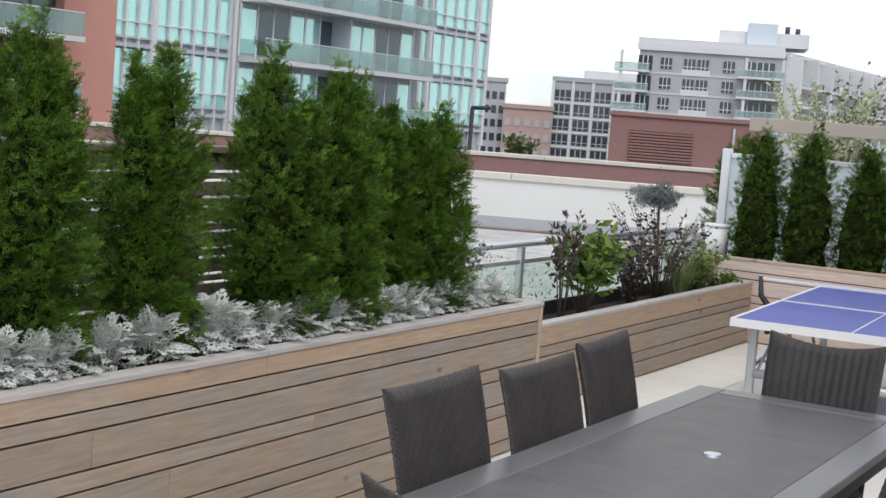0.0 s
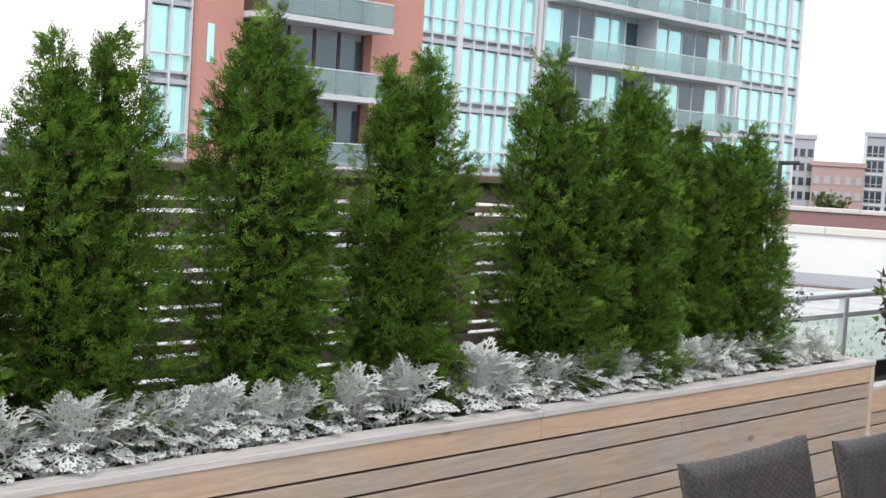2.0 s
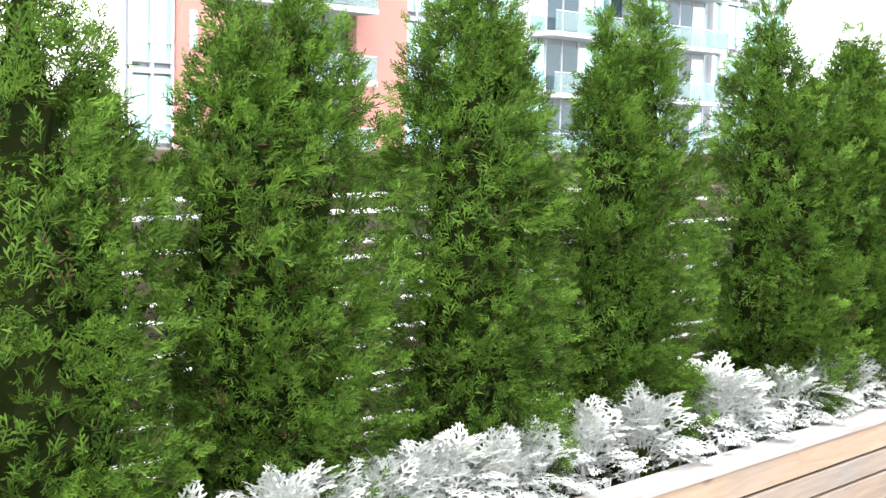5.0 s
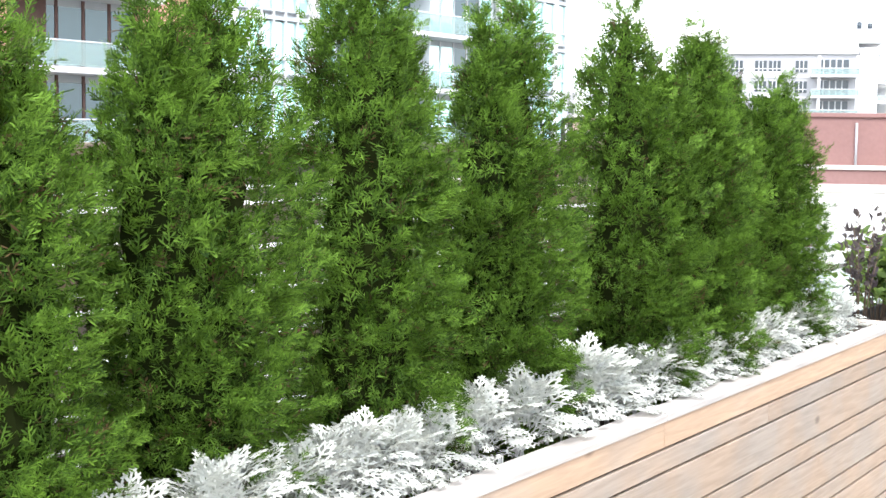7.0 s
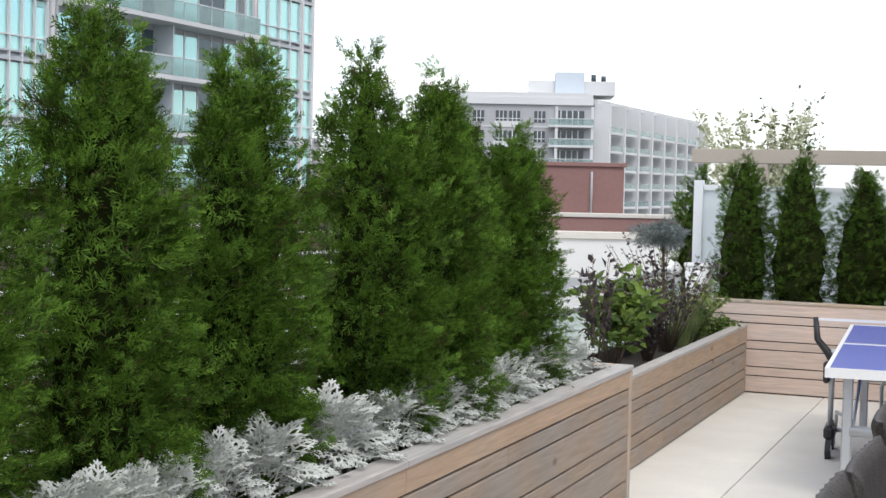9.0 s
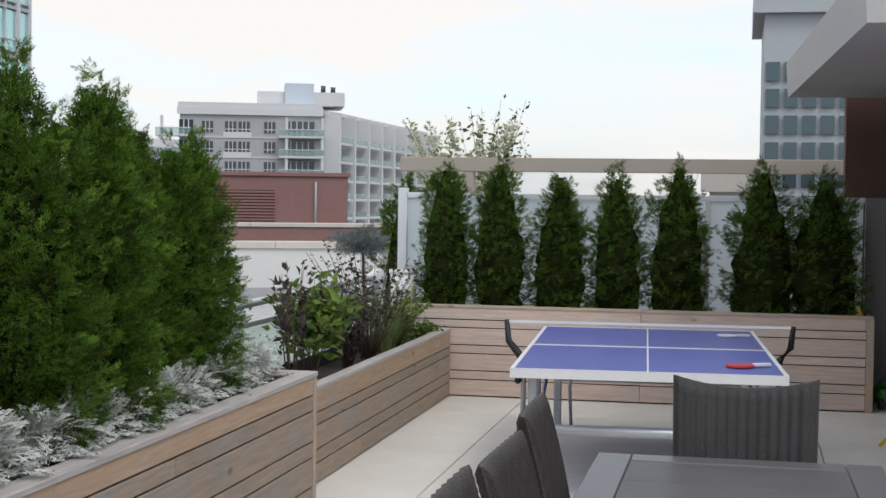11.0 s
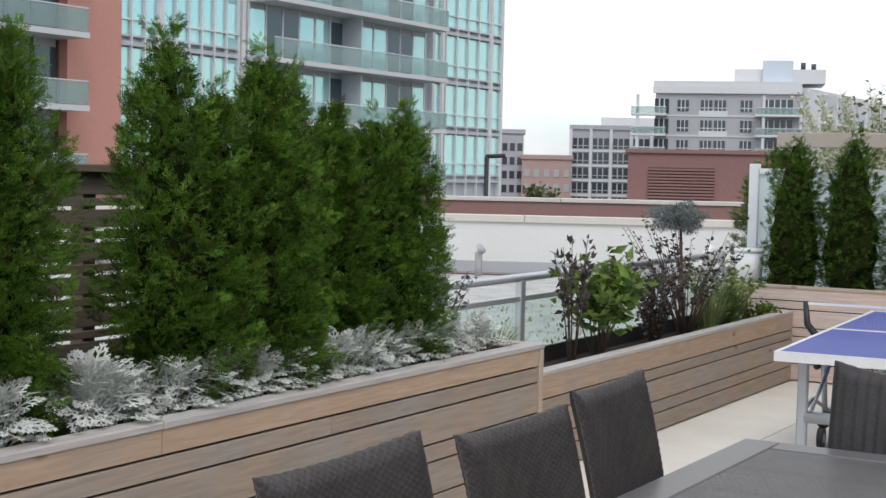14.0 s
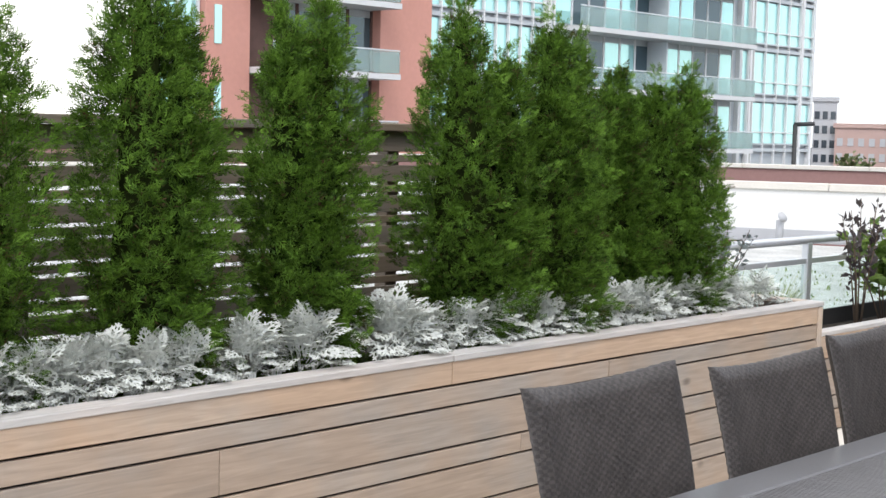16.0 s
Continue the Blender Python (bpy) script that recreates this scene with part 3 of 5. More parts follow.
def spray_template(seed):
    """A flat, uneven fan of scaly cedar twigs, of length 1 along x: a stem with blunt, forked side fingers."""
    rnd = random.Random(seed)
    v, q = [], []

    def finger(x, y, z, ang, ln, w, dip):
        c, s = math.cos(ang), math.sin(ang)
        a = len(v)
        for along, across, drop in ((0.0, 0.0, 0.0), (0.70, -w, 0.5), (1.0, 0.0, 1.0), (0.64, w, 0.5)):
            v.append((x + c * ln * along - s * across, y + s * ln * along + c * across, z + dip * drop))
        q.append((a, a + 1, a + 2, a + 3))

    finger(0, 0, 0, 0, 0.95, 0.036, -0.14)
    for k in range(4):
        for s in (-1, 1):
            x = 0.08 + 0.19 * k + (0.08 if s > 0 else 0) + rnd.uniform(-0.03, 0.03)
            ln = (0.46 - 0.075 * k) * rnd.uniform(0.75, 1.2)
            ang = s * rnd.uniform(0.58, 0.86)
            lift = rnd.uniform(-0.14, 0.10)
            finger(x, 0, -0.03 * k, ang, ln, 0.040, lift)
            if k == 0:
                finger(x + 0.5 * ln * math.cos(ang), 0.5 * ln * math.sin(ang), lift * 0.5, ang - s * 0.75, ln * 0.55, 0.036, 0.03)
    return np.array(v), np.array(q)


def frames(ahead, hint):
    """Turns whose x axis lies along ahead and whose y axis lies near hint."""
    ahead = ahead / np.linalg.norm(ahead, axis=1, keepdims=True)
    up = np.cross(ahead, hint)
    up /= np.linalg.norm(up, axis=1, keepdims=True) + 1e-9
    side = np.cross(up, ahead)
    return np.stack([ahead, side, up], axis=2)


def scatter(template, place, turn, size):
    v, q = template
    n = len(place)
    verts = np.einsum("nij,kj->nki", turn, v) * size[:, None, None] + place[:, None, :]
    quads = q[None] + (np.arange(n) * len(v))[:, None, None]
    return verts.reshape(-1, 3), quads.reshape(-1, 4)


SPRAYS = [spray_template(k) for k in (3, 8, 21, 34)]


def outline(u):
    """Width of a cedar from its foot (0) to its tip (1)."""
    return np.interp(u, [0, 0.10, 0.30, 0.55, 0.72, 0.85, 0.94, 1.0], [0.84, 0.96, 1.0, 0.93, 0.79, 0.58, 0.35, 0.10])


def cedar(seed, height, radius, leaders, sprays, mat, length=0.075, inner=0.45, per=24):
    """A columnar cedar: trunk and a crown of flat fan-shaped sprays, gathered in up-swept plumes that stand
    proud of the shaded inside, on one or more leaders (dx, dy, share of height, share of width)."""
    rng = np.random.default_rng(seed)
    verts, quads, base = [], [], 0
    weight = np.array([w * h for _, _, h, w in leaders])
    for (dx, dy, hh, ww), n in zip(leaders, (sprays / per * weight / weight.sum()).astype(int)):
        u = rng.random(n * 4)
        keep = rng.random(n * 4) < (outline(u) * 0.8 + 0.2)
        u = u[keep][:n]
        n = len(u)
        phi = rng.random(n) * 2 * np.pi
        lump = 1 + 0.07 * np.sin(3 * phi + 5 * u + seed) * np.sin(9 * u + 2 * phi + seed * 1.7) + 0.05 * np.sin(17 * u + 5 * phi) + 0.055 * np.clip(rng.standard_normal(n), -2, 1.0)
        reach = length * (1.3 + 1.0 * rng.random((n, 1))) * (1.05 - 0.30 * u[:, None])
        edge = radius * ww * outline(u) * lump
        r = np.maximum(edge - 0.50 * reach[:, 0] - 0.045 * rng.random(n) ** 2, 0.003)
        lean = np.clip(u * 1.6, 0, 1)
        root = np.stack([dx * lean + r * np.cos(phi), dy * lean + r * np.sin(phi), u * height * hh * 0.95 - 0.05], 1)
        out = np.stack([np.cos(phi), np.sin(phi), np.zeros(n)], 1)
        tang = np.stack([-np.sin(phi), np.cos(phi), np.zeros(n)], 1)
        rise = 0.62 + 1.5 * u[:, None] ** 3 + 0.32 * rng.standard_normal((n, 1))
        axis = out * (0.62 - 0.42 * u[:, None] ** 2) + np.array([0, 0, 1.0]) * rise + 0.30 * tang * rng.standard_normal((n, 1))
        axis /= np.linalg.norm(axis, axis=1, keepdims=True)
        turn = rng.normal(0, 0.8, (n, 1))
        flat = tang * np.cos(turn) + np.cross(axis, tang) * np.sin(turn)
        root, axis, out, flat, reach = (np.repeat(k, per, axis=0) for k in (root, axis, out, flat, reach))
        m = len(root)
        along = rng.random((m, 1)) ** 0.75
        hand = np.where(rng.random((m, 1)) < 0.5, -1.0, 1.0)
        wide = hand * (0.15 + 0.85 * rng.random((m, 1))) * (1.05 - 0.8 * along)
        place = root + axis * along * reach + flat * wide * reach * 0.42 + out * (0.16 * reach * along ** 2) + 0.010 * rng.standard_normal((m, 3))
        ahead = axis * (0.55 + 0.3 * along) + flat * wide * 0.95 + out * (0.22 + 0.25 * rng.random((m, 1))) - np.array([0, 0, 0.22]) * (1 - along) + 0.20 * rng.standard_normal((m, 3))
        hint = flat + 0.45 * rng.standard_normal((m, 3))
        size = length * (0.50 + 0.42 * rng.random(m)) * (1.08 - 0.35 * along[:, 0])
        # a closer layer of broader sprays over the inside
        k = int(m * 0.52)
        ui, pi_ = rng.random(k) ** 1.1 * 0.97, rng.random(k) * 2 * np.pi
        oi = np.stack([np.cos(pi_), np.sin(pi_), np.zeros(k)], 1)
        ri = radius * ww * outline(ui) * (0.44 + 0.32 * rng.random(k))
        li = np.clip(ui * 1.6, 0, 1)
        pin = oi * ri[:, None] + np.stack([dx * li, dy * li, ui * height * hh * 0.95 - 0.06], 1)
        ain = 0.35 * oi + np.array([0, 0, 0.5]) + 0.55 * rng.standard_normal((k, 3))
        hin = np.stack([-oi[:, 1], oi[:, 0], oi[:, 2]], 1) + 0.5 * rng.standard_normal((k, 3))
        place, ahead, hint = np.concatenate([place, pin]), np.concatenate([ahead, ain]), np.concatenate([hint, hin])
        size = np.concatenate([size, length * (0.66 + 0.36 * rng.random(k))])
        kind = rng.integers(0, len(SPRAYS), len(place))
        for t, template in enumerate(SPRAYS):
            own = kind == t
            v, q = scatter(template, place[own], frames(ahead[own], hint[own]), size[own])
            verts.append(v)
            quads.append(q + base)
            base += len(v)
    crown = mesh_quads("crown", np.concatenate(verts), np.concatenate(quads), mat)
    # near-black shell within each leader; its colour stands for inner shade
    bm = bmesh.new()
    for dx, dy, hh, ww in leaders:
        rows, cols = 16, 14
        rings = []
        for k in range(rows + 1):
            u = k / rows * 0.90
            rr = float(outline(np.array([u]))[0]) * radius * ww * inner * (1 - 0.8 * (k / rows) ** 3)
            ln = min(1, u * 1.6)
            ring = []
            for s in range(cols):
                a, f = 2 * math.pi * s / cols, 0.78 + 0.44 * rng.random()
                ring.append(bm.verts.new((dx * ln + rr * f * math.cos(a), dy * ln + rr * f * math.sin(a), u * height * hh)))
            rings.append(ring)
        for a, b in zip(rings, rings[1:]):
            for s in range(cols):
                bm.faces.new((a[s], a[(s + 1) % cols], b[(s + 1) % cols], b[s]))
    shade_core = link_bm("crown_shade", bm, M["shade_core"])
    bm = bmesh.new()
    add_tube(bm, [(0, 0, -0.10), (0.004, 0, 0.3 * height), (0, 0.004, 0.8 * height)], 0.022, 7, 0.3)
    trunk = link_bm("trunk", bm, M["bark"], True)
    return crown, shade_core, trunk


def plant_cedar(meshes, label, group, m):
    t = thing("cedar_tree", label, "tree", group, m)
    for name, me in zip(("crown", "crown_shade", "trunk"), meshes):
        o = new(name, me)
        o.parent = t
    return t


# x, y, height above the soil, radius, leaders
FRONT = [
    (-0.42, -5.75, 1.40, 0.27, [(0, 0, 1, 1), (0.02, -0.12, 0.9, 0.7)]),
    (-0.42, -5.02, 1.38, 0.275, [(0, -0.04, 1, 0.95), (0, 0.11, 0.88, 0.72)]),
    (-0.42, -4.42, 1.36, 0.285, [(0, 0.06, 1.0, 0.86), (0.02, -0.14, 0.97, 0.76)]),
    (-0.42, -3.75, 1.52, 0.262, [(0, -0.02, 1, 0.92), (0, 0.12, 0.91, 0.66)]),
    (-0.38, -3.10, 1.39, 0.248, [(0, 0.07, 1, 0.82), (0, -0.10, 0.98, 0.78)]),
    (-0.36, -2.25, 1.50, 0.295, [(0, -0.07, 1, 0.84), (0.03, 0.15, 0.88, 0.76)]),
    (-0.29, -1.80, 1.47, 0.245, [(0, -0.06, 1, 0.84), (0, 0.11, 0.93, 0.76)]),
    (-0.42, -1.22, 1.22, 0.205, [(0, 0, 1, 1)]),
    (-0.34, -0.84, 1.28, 0.262, [(0, 0.09, 1, 0.82), (0, -0.15, 0.99, 0.76)]),
]
for k, (x, y, h, r, leaders) in enumerate(FRONT):
    plant_cedar(cedar(11 + k, h, r, leaders, 7400 if k > 1 else 5000, M["foliage"], 0.075), "tall columnar green cedar, dense foliage, in the slatted planter",
                "row of cedars", pose(x, y, 0.755))
BACKROW = [(-0.57, 1.38, 0.235), (-0.07, 1.44, 0.245), (0.46, 1.32, 0.24), (0.96, 1.31, 0.235), (1.48, 1.42, 0.255), (2.20, 1.38, 0.30), (2.70, 1.32, 0.32)]
for k, (x, h, r) in enumerate(BACKROW):
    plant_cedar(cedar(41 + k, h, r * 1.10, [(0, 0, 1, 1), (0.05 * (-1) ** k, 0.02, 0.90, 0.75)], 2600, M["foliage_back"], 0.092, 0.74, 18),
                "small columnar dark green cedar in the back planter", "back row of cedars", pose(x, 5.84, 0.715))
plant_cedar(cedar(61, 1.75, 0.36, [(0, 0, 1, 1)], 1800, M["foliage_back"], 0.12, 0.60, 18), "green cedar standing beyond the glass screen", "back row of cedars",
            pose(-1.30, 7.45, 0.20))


# ---- silver dusty miller ----
def lobed_leaf():
    """A deeply cut felted leaf of length 1 along x: a broad rib with pairs of three-tipped blunt lobes, curving over."""
    v, q = [], []

    def arch(x, y):
        return 0.24 * math.sin(x * 2.9) - 0.30 * y * y

    def patch(pts):
        a = len(v)
        v.extend((x, y, arch(x, y)) for x, y in pts)
        q.append((a, a + 1, a + 2, a + 3))

    def tongue(x, y, angle, length, w0, w1):
        c, s = math.cos(angle), math.sin(angle)

        def at(along, across):
            return (x + c * along - s * across, y + s * along + c * across)

        patch((at(0, -w0), at(length * 0.62, -w1), at(length * 0.62, w1), at(0, w0)))
        patch((at(length * 0.62, -w1), at(length, -w1 * 0.45), at(length, w1 * 0.45), at(length * 0.62, w1)))
        return at(length * 0.55, 0)

    stops = (0.0, 0.25, 0.50, 0.72, 0.86)
    for a, b in zip(stops, stops[1:]):
        wa, wb = (0.014 + 0.012 * math.sin(min(1, k) * 2.8) for k in (a, b))
        patch(((a, -wa), (b, -wb), (b, wb), (a, wa)))
    for k, x in enumerate((0.24, 0.43, 0.61, 0.77)):
        reach = (0.24, 0.34, 0.29, 0.20)[k]
        for s in (-1, 1):
            angle = s * (1.15 - 0.13 * k)
            mx, my = tongue(x, 0, angle, reach, 0.016, 0.027)
            for turn in (-0.95, 0.95):
                tongue(mx, my, angle + turn, reach * 0.42, 0.012, 0.023)
    mx, my = tongue(0.84, 0, 0.0, 0.18, 0.016, 0.026)
    for turn in (-0.7, 0.7):
        tongue(mx - 0.03, my, turn, 0.11, 0.012, 0.023)
    return np.array(v), np.array(q)


LEAF = lobed_leaf()


def dusty_miller(seed, radius, height, leaves, m):
    """Leaves of one plant standing at m; those over the planter's edge lie on its cap."""
    rng = np.random.default_rng(seed)
    phi = (np.arange(leaves) * 2.39996 + rng.random(leaves) * 0.8) % (2 * np.pi)
    u = (np.arange(leaves) + 0.5) / leaves
    out = np.stack([np.cos(phi), np.sin(phi), np.zeros(leaves)], 1)
    place = out * (radius * (0.12 + 0.34 * rng.random(leaves)) * (1.15 - 0.75 * u))[:, None]
    place[:, 2] = height * (0.34 + 0.40 * u)
    ahead = out * (1.15 - 0.80 * u[:, None]) + np.array([0, 0, 1.0]) * (-0.22 + 1.08 * u[:, None]) + 0.20 * rng.standard_normal((leaves, 3))
    tang = np.stack([-np.sin(phi), np.cos(phi), np.zeros(leaves)], 1)
    size = 0.122 * (0.75 + 0.45 * rng.random(leaves)) * (radius / 0.175)
    v, q = scatter(LEAF, place, frames(ahead, tang + 0.25 * rng.standard_normal((leaves, 3))), size)
    lay = 0.870 - m.translation.z + 0.010 * rng.random(len(v)) + 0.004
    over = v[:, 0] + m.translation.x > -0.105
    v[:, 2] = np.where(over, np.maximum(v[:, 2], lay), np.maximum(v[:, 2], -0.005))
    return mesh_quads("leaves", v, q, M["silver"])


def stems(seed, radius, height, count, mat, thick=0.004):
    rng = random.Random(seed)
    bm = bmesh.new()
    for _ in range(count):
        a = rng.random() * 6.283
        r = radius * (0.3 + 0.5 * rng.random())
        add_tube(bm, [(0, 0, -0.02), (r * 0.4 * math.cos(a), r * 0.4 * math.sin(a), height * 0.4), (r * math.cos(a), r * math.sin(a), height * 0.75)], thick, 5, 0.5)
    return link_bm("stem", bm, mat, True)


MSTEMS = stems(5, 0.03, 0.20, 1, M["silver"], 0.008)
MY = [(-6.6, 1.0), (-6.25, 1.05), (-5.9, .95), (-5.55, 1.1), (-5.2, 1.0), (-4.93, 1.0), (-4.68, 1.12), (-4.40, .92), (-4.14, 1.12), (-3.85, .88), (-3.60, 1.0), (-3.37, 1.16),
      (-2.92, 1.32), (-2.55, 1.0), (-2.22, 1.12), (-1.93, .95), (-1.70, .9), (-1.40, .92), (-1.08, .82), (-0.80, .75), (-0.52, .78), (-0.28, .70)]
MY += [((a + b) / 2, 0.9) for (a, _), (b, _) in zip(MY, MY[1:]) if 0.26 < b - a < 0.44]
rng = random.Random(77)
for k, (y, s) in enumerate(MY):
    place = Matrix.Translation((-0.215 + rng.uniform(-0.03, 0.02), y + min(0.1, -0.06 * y), 0.775))
    t = thing("dusty_miller", "silvery dusty miller with deeply cut felted leaves", "plant", "edging of silver plants", place)
    for name, me in (("leaves", dusty_miller(101 + k, 0.168 * max(0.96, s), 0.205 + 0.03 * (s - 1), int(80 * s), place)), ("stem", MSTEMS)):
        o = new(name, me)
        o.parent = t


# ---- shrubs and grasses in the low planter ----
def simple_leaf(wide, fold=0.12):
    v = [(0, 0, 0), (0.45, -wide, fold), (1.0, 0, -0.10), (0.45, wide, fold), (0.5, 0, 0)]
    return np.array(v), np.array([(0, 1, 2, 4), (0, 4, 2, 3)])


def shrub(seed, radius, height, leaves, size, template, mat, bare=0.25, twigs=10, upright=0.6, twig_mat=None):
    """Twigs that fork from the foot, with leaves gathered along them. Returns the leaves' and the branches' meshes."""
    rng = np.random.default_rng(seed)
    bm = bmesh.new()
    spots, ways = [], []
    for k in range(twigs):
        a, r, h = rng.random() * 6.283, radius * math.sqrt(rng.random()), height * (0.65 + 0.35 * rng.random())
        p = [Vector((0.015 * math.cos(a), 0.015 * math.sin(a), -0.03)), Vector((r * 0.45 * math.cos(a), r * 0.45 * math.sin(a), h * 0.5)),
             Vector((r * math.cos(a), r * math.sin(a), h))]
        add_tube(bm, p, 0.006, 5, 0.3)
        for _ in range(leaves // twigs):
            t = bare + (1 - bare) * rng.random()
            q = p[0].lerp(p[1], t * 2) if t < 0.5 else p[1].lerp(p[2], t * 2 - 1)
            spots.append((q.x, q.y, q.z))
            b = rng.random() * 6.283
            ways.append((math.cos(b), math.sin(b), upright * rng.normal(0.6, 0.7)))
    spots, ways = np.array(spots), np.array(ways)
    hint = rng.standard_normal(spots.shape) + np.array([0, 0, 0.3])
    spots = spots + 0.3 * size * rng.standard_normal(spots.shape)
    foliage = mesh_quads("foliage", *scatter(template, spots, frames(ways, hint), size * (0.6 + 0.7 * rng.random(len(spots)))), mat)
    return foliage, link_bm("branchwork", bm, twig_mat or M["bark"], True)


def plant(name, label, category, group, m, meshes):
    t = thing(name, label, category, group, m)
    for n, me in meshes:
        o = new(n, me)
        o.parent = t
    return t


def grass(seed, radius, height, blades, mat):
    rng = np.random.default_rng(seed)
    v = np.array([(0, -0.010, 0), (0.55, -0.010, 0.03), (0.55, 0.010, 0.03), (0, 0.010, 0), (1.0, 0.002, -0.12), (1.0, -0.002, -0.12)])
    q = np.array([(0, 1, 2, 3), (1, 5, 4, 2)])
    phi = rng.random(blades) * 6.283
    out = np.stack([np.cos(phi), np.sin(phi), np.zeros(blades)], 1)
    place = out * (radius * 0.4 * rng.random((blades, 1)))
    place[:, 2] = -0.01
    ahead = out * (0.15 + 0.55 * rng.random((blades, 1))) + np.array([0, 0, 1.0])
    return mesh_quads("blade_tuft", *scatter((v, q), place, frames(ahead, np.stack([-out[:, 1], out[:, 0], out[:, 2]], 1)), height * (0.6 + 0.5 * rng.random(blades))), mat)


BROAD, SMALL, NEEDLE = simple_leaf(0.24), simple_leaf(0.30), simple_leaf(0.07, 0.02)
LX, LZ = -0.71, 0.50
f, b = shrub(201, 0.34, 0.68, 620, 0.095, BROAD, M["shrub_green"], 0.45, 16)
plant("shrub", "leafy green shrub with broad leaves", "shrub", "planter shrubs", pose(LX, 2.18, LZ), (("foliage", f), ("branchwork", b)))
f, b = shrub(202, 0.16, 0.86, 170, 0.060, BROAD, M["shrub_purple"], 0.35, 7, 1.4)
plant("shrub", "upright dark shoots with narrow leaves", "shrub", "planter shrubs", pose(LX, 1.82, LZ), (("foliage", f), ("branchwork", b)))
f, b = shrub(203, 0.34, 0.62, 900, 0.040, SMALL, M["shrub_purple"], 0.25, 26)
plant("shrub", "dense dark purple shrub with small leaves", "shrub", "planter shrubs", pose(LX, 3.15, LZ), (("foliage", f), ("branchwork", b)))
f, b = shrub(204, 0.50, 0.92, 560, 0.040, SMALL, M["shrub_purple"], 0.35, 26)
plant("shrub", "airy purple shrub with arching twigs", "shrub", "planter shrubs", pose(LX, 3.75, LZ), (("foliage", f), ("branchwork", b)))
f, b = shrub(205, 0.34, 0.50, 700, 0.045, SMALL, M["shrub_green"], 0.2, 20)
plant("shrub", "low green shrub among the grasses", "shrub", "planter shrubs", pose(LX, 4.55, LZ), (("foliage", f), ("branchwork", b)))
f, b = shrub(206, 0.22, 0.16, 420, 0.05, BROAD, M["shrub_green"], 0.1, 14)
plant("shrub", "bright green low groundcover", "plant", "planter shrubs", pose(LX + 0.05, 5.18, LZ), (("foliage", f), ("branchwork", b)))
f, b = shrub(207, 0.22, 0.48, 420, 0.035, SMALL, M["shrub_grey"], 0.2, 16)
plant("shrub", "feathery grey shrub at the planter's end", "shrub", "planter shrubs", pose(-0.50, -0.20, 0.76), (("foliage", f), ("branchwork", b)))
# grafted blue conifer globe on a bare stem
rng_g = np.random.default_rng(9)
dirs = rng_g.standard_normal((5200, 3))
dirs /= np.linalg.norm(dirs, axis=1, keepdims=True)
globe = mesh_quads("globe", *scatter(NEEDLE, dirs * (0.03 + 0.10 * rng_g.random((5200, 1)) ** 0.6) * np.array([1.5, 1.7, 0.75]) * (1 + 0.25 * np.sin(5 * dirs[:, :1] + 3 * dirs[:, 1:2]) + 0.2 * np.sin(7 * dirs[:, 2:])), frames(0.5 * dirs + 0.7 * rng_g.standard_normal((5200, 3)), rng_g.standard_normal((5200, 3))),
                                     0.038 * (0.7 + 0.6 * rng_g.random(5200))), M["shrub_grey"])
g = thing("conifer_standard", "blue-grey conifer globe grafted on a thin stem", "shrub", "planter shrubs", pose(LX - 0.05, 3.72, LZ))
o = new("globe", globe)
o.parent = g
o.location = (0, 0, 0.88)
tube_part("stem", g, M["bark"], [(0, 0, -0.03), (0.02, 0.01, 0.4), (0, 0, 0.85)], 0.011, 7)
for k, (y, h, r) in enumerate(((4.25, 0.46, 0.20), (4.72, 0.42, 0.18), (0.42, 0.44, 0.14), (0.86, 0.40, 0.13))):
    plant("grass_clump", "clump of pale green ornamental grass", "grass", "grasses", pose(LX - (0.05 if y < 1 else 0), y, LZ), (("blade_tuft", grass(301 + k, r, h, 170, M["grass_green"])),))
# white film wrapped round the rail's end, bucket
bm = bmesh.new()
bmesh.ops.create_icosphere(bm, subdivisions=3, radius=1.0)
for v in bm.verts:
    n = noise.noise(v.co * 2.1) * 0.35 + noise.noise(v.co * 5.3) * 0.18
    v.co = Vector((v.co.x * 0.055, v.co.y * 0.17, v.co.z * 0.085)) * (1 + n)
wrap = tagged(new("plastic_wrap", link_bm("plastic_wrap", bm, M["white_plastic"], True)), "crumpled white plastic sheet tied round the rail", "plastic sheet")
wrap.matrix_basis = pose(-1.0, 5.08, 1.03)
bucket = thing("bucket", "white plastic bucket on the planter's corner", "bucket", m=pose(-0.93, 5.80, 0.72))
bm = bmesh.new()
bmesh.ops.create_cone(bm, cap_ends=True, segments=24, radius1=0.105, radius2=0.125, depth=0.34, matrix=Matrix.Translation((0, 0, 0.17)))
part("body", bm, M["white_plastic"], bucket, "", True)
bm = bmesh.new()
bmesh.ops.create_cone(bm, cap_ends=True, segments=24, radius1=0.131, radius2=0.131, depth=0.03, matrix=Matrix.Translation((0, 0, 0.332)))
part("rim", bm, M["white_plastic"], bucket, "", True)

# ---- dining table ----
TZ = 0.79
dining = thing("dining_table", "grey outdoor dining table with ribbed centre and smooth border", "table")
X0, X1, Y0, Y1 = 1.51, 2.51, -4.15, -1.455
B = 0.125
for x0, x1, y0, y1 in ((X0, X0 + B, Y0, Y1), (X1 - B, X1, Y0, Y1), (X0 + B + 0.002, X1 - B - 0.002, Y1 - B, Y1), (X0 + B + 0.002, X1 - B - 0.002, Y0, Y0 + B)):
    box_part("border", dining, M["table_edge"], x0, x1, y0, y1, TZ - 0.035, TZ, 0.004)
ribs_v, ribs_f = [], []
